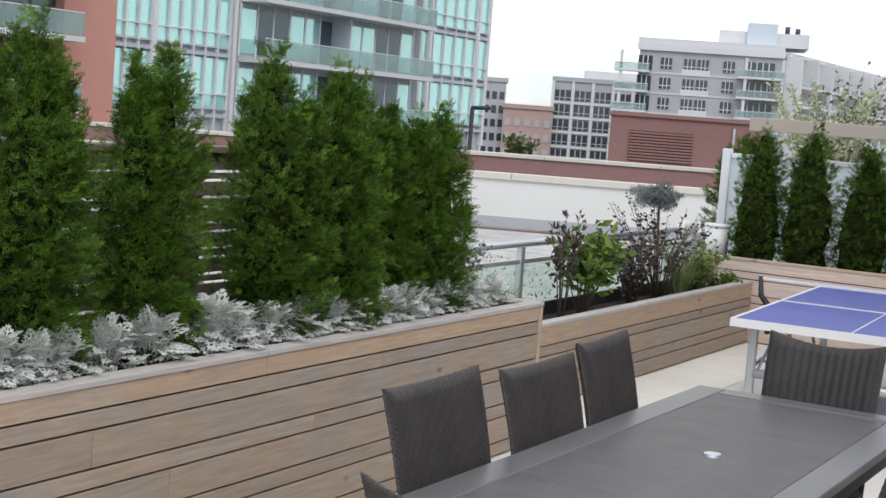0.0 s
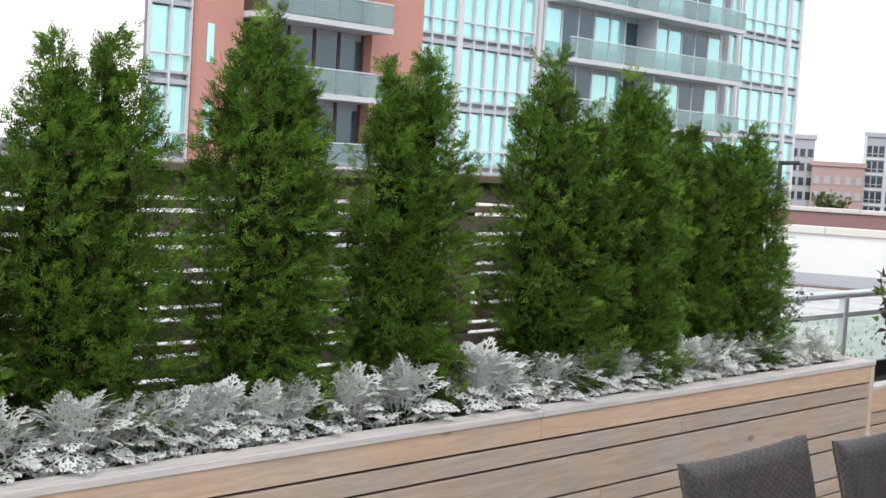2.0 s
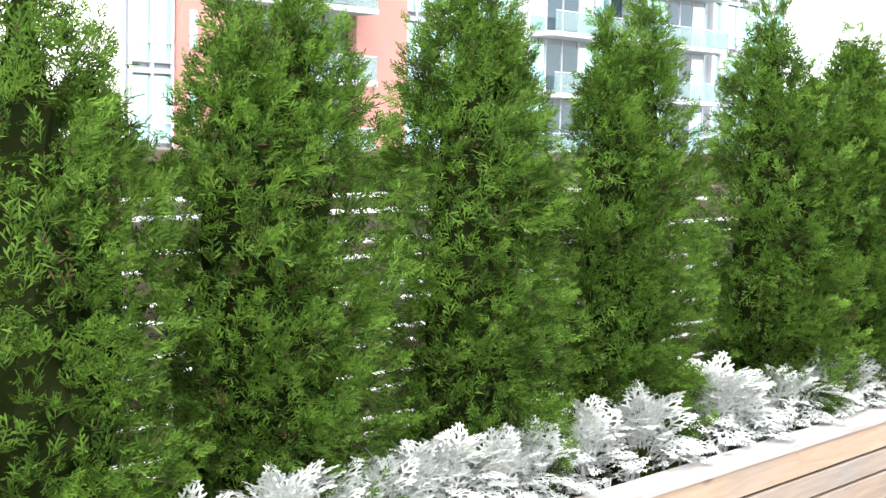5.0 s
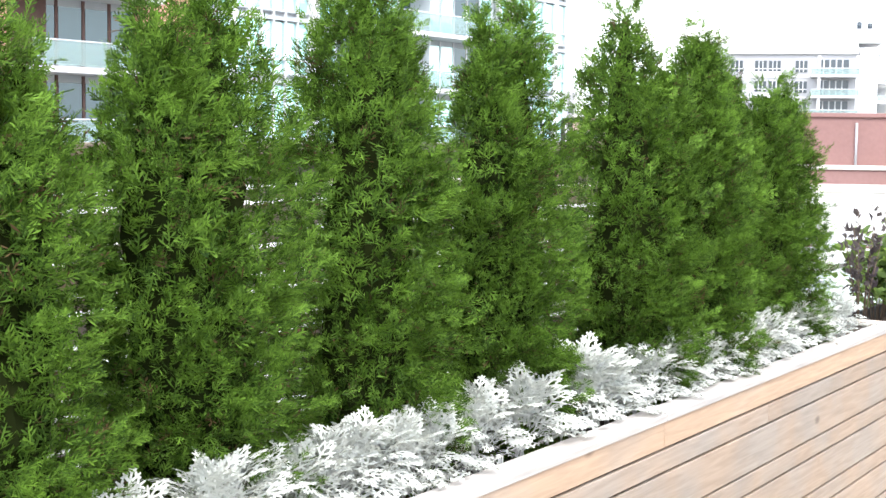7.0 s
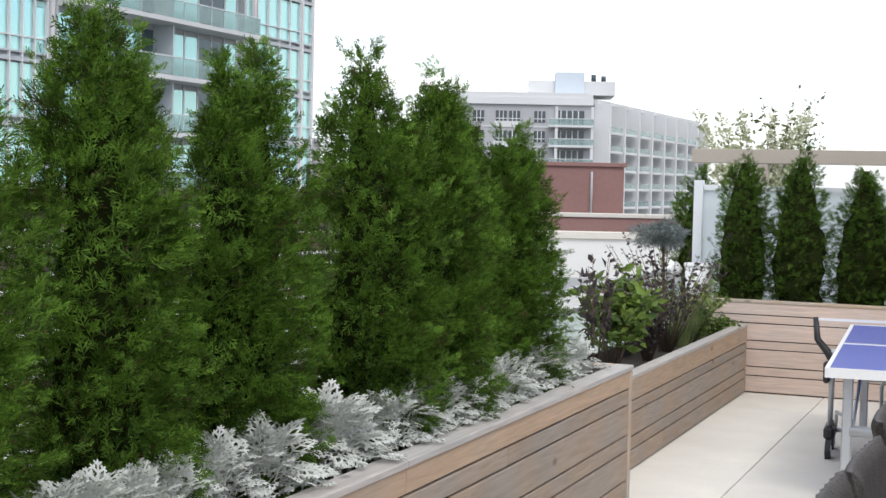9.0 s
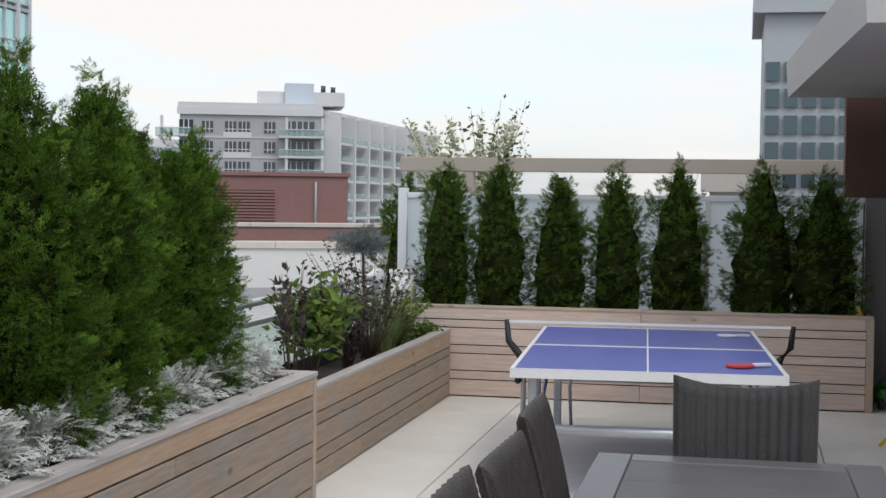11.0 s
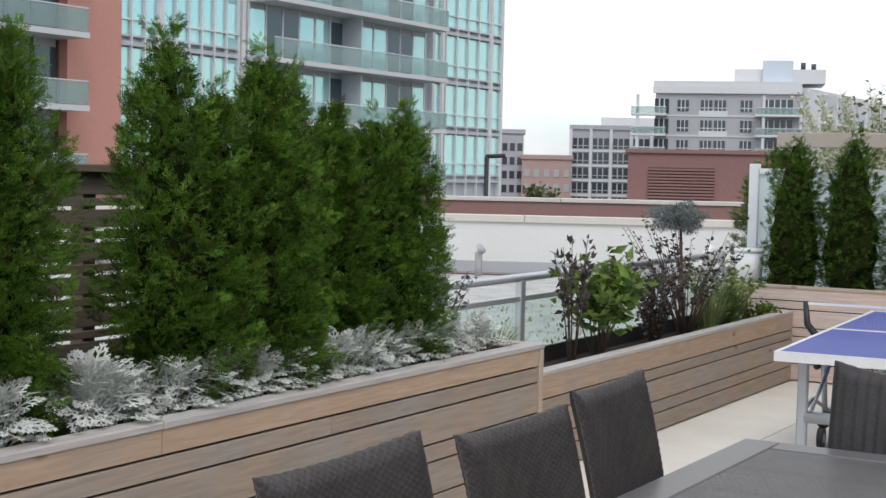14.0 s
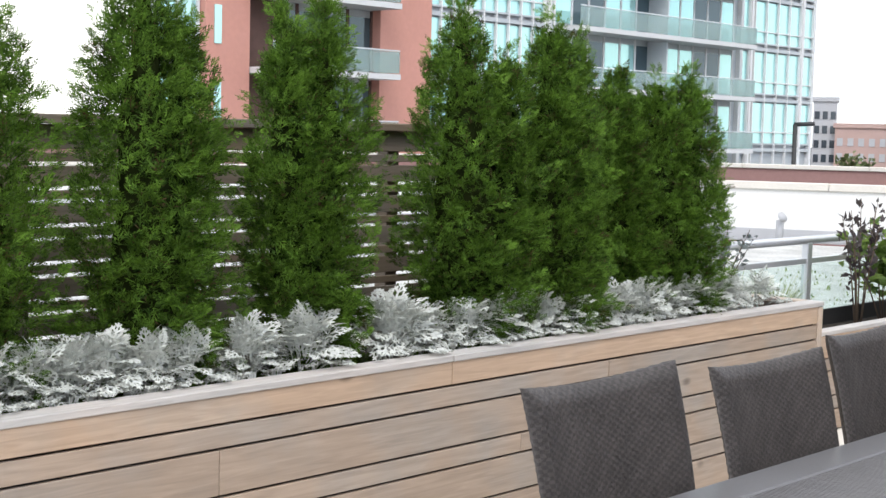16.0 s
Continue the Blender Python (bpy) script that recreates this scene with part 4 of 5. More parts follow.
y = Y0 + B + 0.004
while y < Y1 - B - 0.012:
    k = len(ribs_v)
    for yy, zz in ((y, -0.012), (y + 0.0015, -0.003), (y + 0.0085, -0.003), (y + 0.010, -0.012)):
        ribs_v += [(X0 + B + 0.003, yy, TZ + zz), (X1 - B - 0.003, yy, TZ + zz)]
    ribs_f += [(k, k + 1, k + 3, k + 2), (k + 2, k + 3, k + 5, k + 4), (k + 4, k + 5, k + 7, k + 6)]
    y += 0.0125
o = new("ribbed_panel", mesh_from("ribbed_panel", ribs_v, ribs_f, M["table_slat"]))
o.parent = dining
tagged(o, kind="stuff")
box_part("panel_base", dining, M["black_plastic"], X0 + B, X1 - B, Y0 + B, Y1 - B, TZ - 0.033, TZ - 0.0115)
for x in (X0 + 0.05, X1 - 0.05):
    box_part("apron", dining, M["wicker"], x - 0.02, x + 0.02, Y0 + 0.12, Y1 - 0.12, TZ - 0.11, TZ - 0.036, 0.004)
for y in (Y0 + 0.05, Y1 - 0.05):
    box_part("apron", dining, M["wicker"], X0 + 0.12, X1 - 0.12, y - 0.02, y + 0.02, TZ - 0.11, TZ - 0.036, 0.004)
for x in (X0 + 0.06, X1 - 0.06):
    for y in (Y0 + 0.06, Y1 - 0.06):
        box_part("leg", dining, M["wicker"], x - 0.045, x + 0.045, y - 0.045, y + 0.045, -0.012, TZ - 0.036, 0.006)
bm = bmesh.new()
bmesh.ops.create_cone(bm, cap_ends=True, segments=28, radius1=0.034, radius2=0.031, depth=0.010, matrix=Matrix.Translation((2.04, -2.80, TZ + 0.002)))
part("umbrella_plug", bm, M["aluminium"], dining, "pale round umbrella-hole plug")


# ---- wicker chairs ----
def weave_panel(width, z0, z1, lean, dip, thick, ribs=False, cols=56, rows=64):
    """A leaning woven slab with a slightly hollow top edge: front towards +x."""
    v, f = [], []

    def spot(u, t, side):
        y = (u - 0.5) * width * (0.94 + 0.06 * t)
        top = z1 - dip * (1 - (2 * u - 1) ** 2)
        zz = z0 + (top - z0) * t
        x = -lean * t * t * 0.7 - lean * 0.3 * t + 0.03 * (1 - (2 * u - 1) ** 2) * -1
        edge = min(1.0, min(u, 1 - u) * 14, (1 - t) * 20 + 0.3)
        if ribs:
            w = 0.009 * abs(math.sin(u * math.pi * 14))
        else:
            w = 0.0032 * math.sin(u * math.pi * 28 + math.pi * (int(t * rows) % 2)) + 0.0022 * math.sin(t * math.pi * rows)
        return (x + side * (thick / 2 * edge + w), y, zz)

    for side in (1, -1):
        k = len(v)
        for r in range(rows + 1):
            for c in range(cols + 1):
                v.append(spot(c / cols, r / rows, side))
        for r in range(rows):
            for c in range(cols):
                a = k + r * (cols + 1) + c
                q = (a, a + 1, a + cols + 2, a + cols + 1)
                f.append(q if side > 0 else q[::-1])
    n = (rows + 1) * (cols + 1)
    rim = [c for c in range(cols + 1)] + [r * (cols + 1) + cols for r in range(1, rows + 1)] + \
          [rows * (cols + 1) + c for c in range(cols - 1, -1, -1)] + [r * (cols + 1) for r in range(rows - 1, 0, -1)]
    for a, b in zip(rim, rim[1:] + rim[:1]):
        f.append((b, a, a + n, b + n))
    return v, f


def dining_chair(label, ribs=False, arms=False):
    t = thing("dining_chair", label, "chair", "chairs round the table")
    v, f = weave_panel(0.60, 0.36, 1.085, 0.13, 0.045 if ribs else 0.022, 0.045, ribs)
    o = new("backrest", mesh_from("backrest", v, f, M["wicker_plain" if ribs else "wicker"], True))
    o.parent = t
    o.location = (-0.20, 0, 0)
    bm = bmesh.new()
    add_box(bm, -0.22, 0.26, -0.28, 0.28, 0.38, 0.455, 0.02)
    part("seat", bm, M["wicker"], t)
    bm = bmesh.new()
    add_box(bm, -0.20, 0.24, -0.265, 0.265, 0.30, 0.378, 0.008)
    part("seat_frame", bm, M["wicker"], t)
    for x in (-0.19, 0.22):
        for y in (-0.245, 0.245):
            bm = bmesh.new()
            add_tube(bm, [(x * 1.08, y * 1.03, -0.012), (x, y, 0.31)], 0.024, 8, 1.25)
            part("leg", bm, M["wicker"], t, "", True)
    if arms:
        for s in (-1, 1):
            bm = bmesh.new()
            path = [(-0.22 + 0.0, s * 0.295, 0.74), (-0.05, s * 0.305, 0.735), (0.12, s * 0.305, 0.72), (0.22, s * 0.30, 0.69), (0.255, s * 0.295, 0.60), (0.25, s * 0.29, 0.34)]
            add_tube(bm, path, 0.034, 10)
            part("arm", bm, M["wicker_pale"], t, "", True)
    return t


WOVEN = "dark brown woven wicker dining chair with a high straight back"
first = dining_chair(WOVEN)
first.matrix_basis = pose(1.73, -3.735, 0.0, 0, 0, 1) @ Matrix.Diagonal((1, 1.06, 1.008, 1))
for x, y, rz, sy, sz in ((1.73, -2.97, -1, 1.0, 0.975), (1.73, -2.36, 2, 0.92, 1.005), (2.48, -2.42, 180, 1.0, 1.0), (2.52, -3.28, 178, 1.0, 1.0)):
    c = copy_thing(first, pose(x, y, 0.0, 0, 0, rz))
    c.matrix_basis = pose(x, y, 0.0, 0, 0, rz) @ Matrix.Diagonal((1, sy, sz, 1))
end = dining_chair("dark wicker dining chair with a ribbed back and hollow top", True)
end.matrix_basis = pose(2.035, -1.64, 0.0, 0, 0, -90) @ Matrix.Diagonal((1, 0.88, 0.985, 1))
near_end = dining_chair("low brown wicker chair pushed under the table's end")
near_end.matrix_basis = pose(1.90, -4.10, 0.0, 0, 0, 71) @ Matrix.Diagonal((1, 1.0, 0.835, 1))

# ---- table tennis table ----
tt = thing("table_tennis_table", "blue folding table tennis table with white edge lines", "table", m=pose(1.435, 2.63, 0.0, 0, 0, 3.6))
W2, L2, TH = 0.7625, 1.37, 0.765
for s in (-1, 1):
    y0, y1 = (0.004, L2) if s > 0 else (-L2, -0.004)
    half = box_part("tabletop", tt, M["tt_blue"], -W2 + 0.0135, W2 - 0.0135, max(y0, -L2 + 0.0135), min(y1, L2 - 0.0135), TH - 0.02, TH, 0.001)
    for x0, x1, ya, yb in ((-W2, -W2 + 0.024, y0, y1), (W2 - 0.024, W2, y0, y1)):
        box_part("line", half, M["tt_white"], x0, x1, ya, yb, TH + 0.0005, TH + 0.003)
    ya = L2 - 0.024 if s > 0 else -L2
    box_part("line", half, M["tt_white"], -W2 + 0.025, W2 - 0.025, ya, ya + 0.024, TH + 0.0005, TH + 0.003)
    ym = 0.006 if s > 0 else -0.026
    box_part("line", half, M["tt_white"], -W2 + 0.025, W2 - 0.025, ym, ym + 0.020, TH + 0.0005, TH + 0.003)
    box_part("line", half, M["tt_white"], -0.005, 0.005, min(ya, ym) + 0.03, max(ya, ym) - 0.004, TH + 0.0005, TH + 0.003)
    for x in (-W2 + 0.006, W2 - 0.006):
        box_part("apron", tt, M["tt_white"], x - 0.006, x + 0.006, y0, y1, TH - 0.05, TH - 0.0003)
    ye = s * (L2 - 0.006)
    box_part("apron", tt, M["tt_white"], -W2 + 0.013, W2 - 0.013, ye - 0.006, ye + 0.006, TH - 0.05, TH - 0.0003)
    for x in (-0.645, 0.645):
        box_part("leg", tt, M["tt_metal"], x - 0.028, x + 0.028, s * 1.18 - 0.02, s * 1.18 + 0.02, -0.012, TH - 0.022, 0.008)
        tube_part("brace", tt, M["tt_metal"], [(x * 0.96, s * 1.12, 0.40), (x * 0.92, s * 0.55, TH - 0.03)], 0.011, 6)
    tube_part("crossbar", tt, M["tt_metal"], [(-0.63, s * 1.18, 0.40), (0.63, s * 1.18, 0.40)], 0.032 if s < 0 else 0.018, 12)
for s in (-1, 1):
    tube_part("upright", tt, M["tt_metal"], [(s * 0.82, 0.24, 0.14), (s * 0.80, 0.0, 0.72)], 0.018, 8)
    tube_part("upright", tt, M["tt_metal"], [(s * 0.72, 0.44, 0.14), (s * 0.72, 0.10, 0.72)], 0.018, 8)
    bm = bmesh.new()
    add_tube(bm, [(s * 0.78, 0.0, 0.62), (s * 0.83, 0.0, 0.70), (s * 0.90, 0.0, 0.785), (s * 0.915, 0.0, 0.925)], 0.030, 8, 0.55)
    part("net_bracket", bm, M["black_plastic"], tt, "black net bracket", True)
    for y in (0.14, 0.52):
        bm = bmesh.new()
        bmesh.ops.create_cone(bm, cap_ends=True, segments=20, radius1=0.068, radius2=0.068, depth=0.034,
                              matrix=Matrix.Translation((s * 0.82, y, 0.056)) @ Matrix.Rotation(radians(90), 4, "Y"))
        wheel = part("wheel", bm, M["black_plastic"], tt, "black castor wheel")
        bm = bmesh.new()
        bmesh.ops.create_cone(bm, cap_ends=True, segments=16, radius1=0.036, radius2=0.030, depth=0.044,
                              matrix=Matrix.Translation((s * 0.82, y, 0.056)) @ Matrix.Rotation(radians(90), 4, "Y"))
        part("hub", bm, M["tt_metal"], wheel, "grey hub")
    box_part("wheel_guard", tt, M["black_plastic"], s * 0.82 - 0.035, s * 0.82 + 0.035, 0.16, 0.50, 0.11, 0.20, 0.02)
    box_part("lock", tt, M["black_plastic"], s * 0.84 - 0.02, s * 0.84 + 0.02, 0.02, 0.10, 0.50, 0.64, 0.012, "black locking catch")
tube_part("axle_bar", tt, M["tt_metal"], [(-0.82, 0.33, 0.16), (0.82, 0.33, 0.16)], 0.016, 8)
tube_part("linkage", tt, M["tt_metal"], [(-0.40, -0.9, TH - 0.03), (-0.46, -0.3, 0.62), (-0.50, 0.05, 0.50), (-0.50, 0.30, 0.20)], 0.012, 6)
tube_part("linkage", tt, M["tt_metal"], [(-0.62, -1.16, 0.46), (-0.74, -0.5, 0.40), (-0.78, 0.2, 0.22)], 0.012, 6)
net = thing("table_tennis_net", "white-taped net stretched between the black brackets", "net", m=tt.matrix_basis.copy())
box_part("tape", net, M["tt_white"], -0.90, 0.90, -0.004, 0.004, 0.905, 0.922, 0.0)
nv, nf = [], []
for k in range(90):
    x = -0.895 + k * 0.0201
    a = len(nv)
    nv += [(x, 0, TH + 0.006), (x + 0.0004, 0, TH + 0.006), (x + 0.0004, 0, 0.905), (x, 0, 0.905)]
    nf.append((a, a + 1, a + 2, a + 3))
for k in range(8):
    zz = TH + 0.012 + k * 0.0165
    a = len(nv)
    nv += [(-0.895, 0.0006, zz), (0.895, 0.0006, zz), (0.895, 0.0006, zz + 0.0004), (-0.895, 0.0006, zz + 0.0004)]
    nf.append((a, a + 1, a + 2, a + 3))
o = new("mesh_cord", mesh_from("mesh_cord", nv, nf, M["tt_white"]))
o.parent = net
tagged(o, kind="stuff")
bat = thing("table_tennis_bat", "red-faced table tennis bat with pale handle", "bat", m=pose(2.02, 1.68, TH + 0.012, 0, 0, 22))
bm = bmesh.new()
bmesh.ops.create_cone(bm, cap_ends=True, segments=28, radius1=0.078, radius2=0.076, depth=0.012, matrix=Matrix.Diagonal((1.08, 1, 1, 1)))
part("blade", bm, M["red_rubber"], bat)
box_part("handle", bat, M["tt_white"], 0.075, 0.185, -0.014, 0.014, -0.008, 0.013, 0.005)
bat2 = thing("table_tennis_bat", "pale bat lying on the far half", "bat", m=pose(1.93, 3.55, TH + 0.010, 0, 0, 10))
bm = bmesh.new()
bmesh.ops.create_cone(bm, cap_ends=True, segments=24, radius1=0.07, radius2=0.07, depth=0.010)
part("blade", bm, M["tt_white"], bat2)
box_part("handle", bat2, M["tt_white"], 0.068, 0.16, -0.013, 0.013, -0.007, 0.011, 0.004)

# ---- work light on its stand, green tool, folded yellow handle ----
lampstand = thing("work_light", "yellow twin halogen work light on a telescopic stand", "work light", m=pose(3.34, 3.92, 0.0))
tube_part("pole", lampstand, M["yellow"], [(0, 0, 0.10), (0, 0, 0.95)], 0.019, 10)
tube_part("upper_pole", lampstand, M["yellow"], [(0, 0, 0.95), (0, 0, 1.46)], 0.014, 10)
for zz in (0.50, 0.95):
    tube_part("clamp", lampstand, M["black_plastic"], [(0, 0, zz - 0.03), (0, 0, zz + 0.03)], 0.027, 10)
for a in (195, 285, 60):
    c, s = math.cos(radians(a)), math.sin(radians(a))
    tube_part("leg", lampstand, M["yellow"], [(0, 0, 0.34), (0.36 * c, 0.36 * s, 0.0)], 0.012, 8)
    tube_part("strut", lampstand, M["yellow"], [(0, 0, 0.12), (0.2 * c, 0.2 * s, 0.155)], 0.008, 6)
tube_part("crossarm", lampstand, M["yellow"], [(-0.10, 0, 1.44), (0.10, 0, 1.44)], 0.013, 8)
for x in (-0.062, 0.062):
    bm = bmesh.new()
    add_box(bm, x - 0.058, x + 0.058, -0.05, 0.05, 1.50, 1.63, 0.012)
    head = part("head", bm, M["yellow"], lampstand)
    box_part("lens", head, M["lens_glass"], x - 0.045, x + 0.045, -0.058, -0.051, 1.515, 1.615, 0.002, "pale glass lens")
    tube_part("handle", lampstand, M["yellow"], [(x, 0.0, 1.63), (x + 0.02, 0.0, 1.675), (x + 0.05, 0.0, 1.68)], 0.010, 6)
tube_part("cable", lampstand, M["black_plastic"], [(0.02, -0.02, 0.95), (-0.05, -0.03, 0.72), (-0.06, -0.03, 0.5), (0.01, -0.03, 0.2), (0.1, -0.1, 0.01)], 0.006, 6)
tool = thing("lawn_tool", "green garden tool box on the floor in the shade", "tool", m=pose(3.33, 5.86, 0.0, 0, 0, 4))
bm = bmesh.new()
add_box(bm, -0.19, 0.19, -0.16, 0.16, 0.05, 0.17, 0.03)
part("housing", bm, M["green_paint"], tool)
bm = bmesh.new()
add_box(bm, -0.15, 0.17, -0.12, 0.12, 0.171, 0.235, 0.03)
part("cover", bm, M["green_paint"], tool)
for x in (-0.16, 0.16):
    bm = bmesh.new()
    bmesh.ops.create_cone(bm, cap_ends=True, segments=16, radius1=0.055, radius2=0.055, depth=0.04,
                          matrix=Matrix.Translation((x, -0.14, 0.043)) @ Matrix.Rotation(radians(90), 4, "Y"))
    part("wheel", bm, M["black_plastic"], tool)
grip = thing("yellow_handle", "yellow tool handle leaning over the planter's edge", "handle", m=pose(3.0, 5.62, 0.72))
tube_part("shaft", grip, M["yellow"], [(0.03, 0.0, -0.02), (-0.03, 0.0, 0.14)], 0.014, 8)
tube_part("cross_piece", grip, M["yellow"], [(-0.07, 0.0, 0.055), (0.0, 0.0, 0.075)], 0.011, 8)

# ---- neighbour's timber beam and flowering tree beyond the screen ----
beam = thing("pergola", "beige painted pergola beam on posts", "pergola")
piece("beam", beam, M["beige_beam"], (6.6, 0.14, 0.155), (1.58, 9.0, 2.085), 0, 0.006)
for x in (-0.95, 2.3):
    piece("post", beam, M["beige_beam"], (0.12, 0.12, 2.3), (x, 9.0, 0.86), 0, 0.006)
f, b = shrub(401, 0.85, 1.72, 2600, 0.075, simple_leaf(0.26), M["blossom"], 0.45, 40)
plant("flowering_tree", "small tree with pale blossom and thin leaves", "tree", "", pose(-1.40, 11.2, 1.0), (("crown", f), ("branchwork", b)))
f, b = shrub(402, 0.62, 2.05, 330, 0.085, simple_leaf(0.22), M["far_tree"], 0.55, 26)
plant("flowering_tree", "sparse young tree with thin leaves against the sky", "tree", "", pose(-1.15, 11.3, 0.95), (("crown", f), ("branchwork", b)))

# ---- neighbouring roofs ----
bm = bmesh.new()
pts = [(-1.22, -30), (-1.22, 6.4), (-1.6, 6.4), (-1.6, 13), (9, 13), (9, 24.6), (-30, 8.0), (-30, -30)]
bot = [bm.verts.new((x, y, -14)) for x, y in pts]
top = [bm.verts.new((x, y, -0.22)) for x, y in pts]
bm.faces.new(top)
for k in range(len(pts)):
    j = (k + 1) % len(pts)
    bm.faces.new((bot[k], bot[j], top[j], top[k]))
structure("roof_lower", bm, M["gravel"], "flat neighbouring roof covered with pale gravel", "roof")
bm = bmesh.new()
add_box(bm, -1.58, 8.9, 6.4, 12.98, -14, 0.0)
structure("roof_next", bm, M["gravel"], "neighbouring terrace roof", "roof")
bm = bmesh.new()
add_box(bm, -1.25, 7.4, -14.0, 8.2, -14, -0.31)
structure("building_base", bm, M["brick_far"], "brick building under the terrace", "building")
rng_r = np.random.default_rng(15)
n_sed = 2600
spot = np.stack([-1.6 - 7.5 * rng_r.random(n_sed) ** 1.3, -1.0 + 13 * rng_r.random(n_sed), np.full(n_sed, -0.215)], 1)
wayz = np.stack([rng_r.standard_normal(n_sed) * 0.5, rng_r.standard_normal(n_sed) * 0.5, np.ones(n_sed)], 1)
tagged(new("roof_sedum", mesh_quads("roof_sedum", *scatter(simple_leaf(0.28), spot, frames(wayz, rng_r.standard_normal((n_sed, 3))), 0.025 + 0.04 * rng_r.random(n_sed)), M["grass_green"])),
       "scattered low green plants on the gravel roof", "plants", kind="stuff")


def wall_run(name, ax, ay, bx, by, z0, z1, thick, mat, label, cap=None, cap_h=0.12, cap_out=0.06):
    """A straight free-standing wall from a to b with a coping."""
    d = Vector((bx - ax, by - ay, 0))
    length, ang = d.length, math.degrees(math.atan2(d.y, d.x))
    t = thing(name, label, "wall", m=pose(ax, ay, 0, 0, 0, ang))
    box_part("wall_body", t, mat, 0, length, 0, thick, z0, z1)
    if cap:
        x = 0.0
        while x < length - 0.1:
            w = min(3.0, length - x)
            box_part("coping", t, cap, x + 0.004, x + w - 0.004, -cap_out, thick + cap_out, z1, z1 + cap_h, 0.01)
            x += 3.0
    return t


white_wall = wall_run("parapet_wall", -30.8, 7.1, 7.0, 24.9, -0.22, 0.74, 0.35, M["stucco"], "long white rendered parapet with a pale coping", M["coping"], 0.13)
# thin grey strip along the foot of the white wall
box_part("base_strip", white_wall, M["panel_grey"], 0, 41, -0.03, -0.002, -0.20, 0.02, 0.0, "grey strip along the wall's foot")
vent = thing("roof_vent", "small grey goose-neck roof vent", "vent", m=pose(-9.55, 16.45, -0.22))
tube_part("pipe", vent, M["panel_grey"], [(0, 0, 0), (0, 0, 0.42), (0.06, -0.06, 0.52), (0.14, -0.12, 0.46)], 0.07, 10)
wall_run("parapet_wall", -50.0, 6.9, 12.0, 38.5, -2.0, 0.93, 0.5, M["brick_far"], "red brick parapet with a thin coping", M["coping"], 0.10)

pent = thing("penthouse_block", "red brick roof penthouse with louvred vent", "building", m=pose(-13.4, 32.0, 0, 0, 0, 20.3))
box_part("wall_body", pent, M["brick_far"], 0, 4.55, 0, 5.0, -2.0, 2.27)
box_part("coping", pent, M["brick_far"], -0.08, 4.63, -0.08, 5.08, 2.27, 2.39, 0.01)
box_part("ledge", pent, M["coping"], -0.7, 5.0, -0.30, -0.002, 0.62, 0.74, 0.01)
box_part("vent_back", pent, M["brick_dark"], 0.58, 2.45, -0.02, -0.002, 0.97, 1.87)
for k in range(10):
    bm = bmesh.new()
    add_box(bm, 0.58, 2.45, -0.07, -0.021, 0.99 + k * 0.088, 1.045 + k * 0.088, 0.006)
    part("louvre", bm, M["brick_far"], pent)
tube_part("downpipe", pent, M["panel_grey"], [(3.62, -0.06, 0.74), (3.62, -0.06, 2.12)], 0.035, 8)

# ---- glass tower ----
tower = thing("apartment_tower", "glass and red brick apartment tower with balconies", "building", m=Matrix.Translation((0, 1.54, 0)) @ Matrix.Diagonal((1, 0.9826, 1, 1)))
FXT = -42.0
bm = bmesh.new()
plan = ((FXT - 0.22, 25.3), (FXT - 0.22, 76.9), (FXT - 16, 76.9), (FXT - 16, 38.5))
low_ring = [bm.verts.new((x, y, -14)) for x, y in plan]
top_ring = [bm.verts.new((x, y, 38)) for x, y in plan]
bm.faces.new(top_ring)
for k in range(4):
    bm.faces.new((low_ring[k], low_ring[(k + 1) % 4], top_ring[(k + 1) % 4], top_ring[k]))
part("shell", bm, M["spandrel"], tower)
FLOORS = [0.98 + 3.02 * k for k in range(-2, 12)]
SHOWN = [z for z in FLOORS if -1 < z < 23]


def glazed(y0, y1, count, low_share=0.33):
    """Panes between slim mullions, floor by floor, with a spandrel band at each slab."""
    step = (y1 - y0) / count
    for k in range(count + 1):
        piece("mullion", tower, M["panel_white"], (0.16, 0.075, 30.0), (FXT - 0.02, y0 + k * step, 13.0), 0, 0.0)
    for zf in SHOWN:
        piece("band", tower, M["spandrel"], (0.22, y1 - y0, 0.20), (FXT - 0.07, (y0 + y1) / 2, zf - 0.02), 0, 0.0)
        piece("band", tower, M["spandrel"], (0.20, y1 - y0, 0.10), (FXT - 0.07, (y0 + y1) / 2, zf + 0.33), 0, 0.0)
        piece("transom", tower, M["panel_white"], (0.14, y1 - y0, 0.07), (FXT - 0.03, (y0 + y1) / 2, zf + 1.05), 0, 0.0)
        for k in range(count):
            y = y0 + (k + 0.5) * step
            piece("pane", tower, M["tower_glass"], (0.03, step - 0.12, 0.62), (FXT - 0.10, y, zf + 0.70), 0, 0.0)
            piece("pane", tower, M["tower_glass"], (0.03, step - 0.12, 1.72), (FXT - 0.10, y, zf + 1.95), 0, 0.0)


glazed(25.4, 27.4, 2)
glazed(40.6, 43.3, 3)
glazed(43.6, 49.2, 6)
glazed(69.6, 75.2, 4)
glazed(75.6, 76.8, 1)
piece("corner_column", tower, M["panel_white"], (0.35, 0.30, 36.0), (FXT - 0.06, 43.45, 18), 0, 0.0)
for y in (49.55, 68.0, 69.2, 75.4, 76.9):
    piece("column", tower, M["panel_white"], (0.30, 0.24, 36.0), (FXT - 0.06, y, 18), 0, 0.0)
glazed(68.2, 69.0, 1)
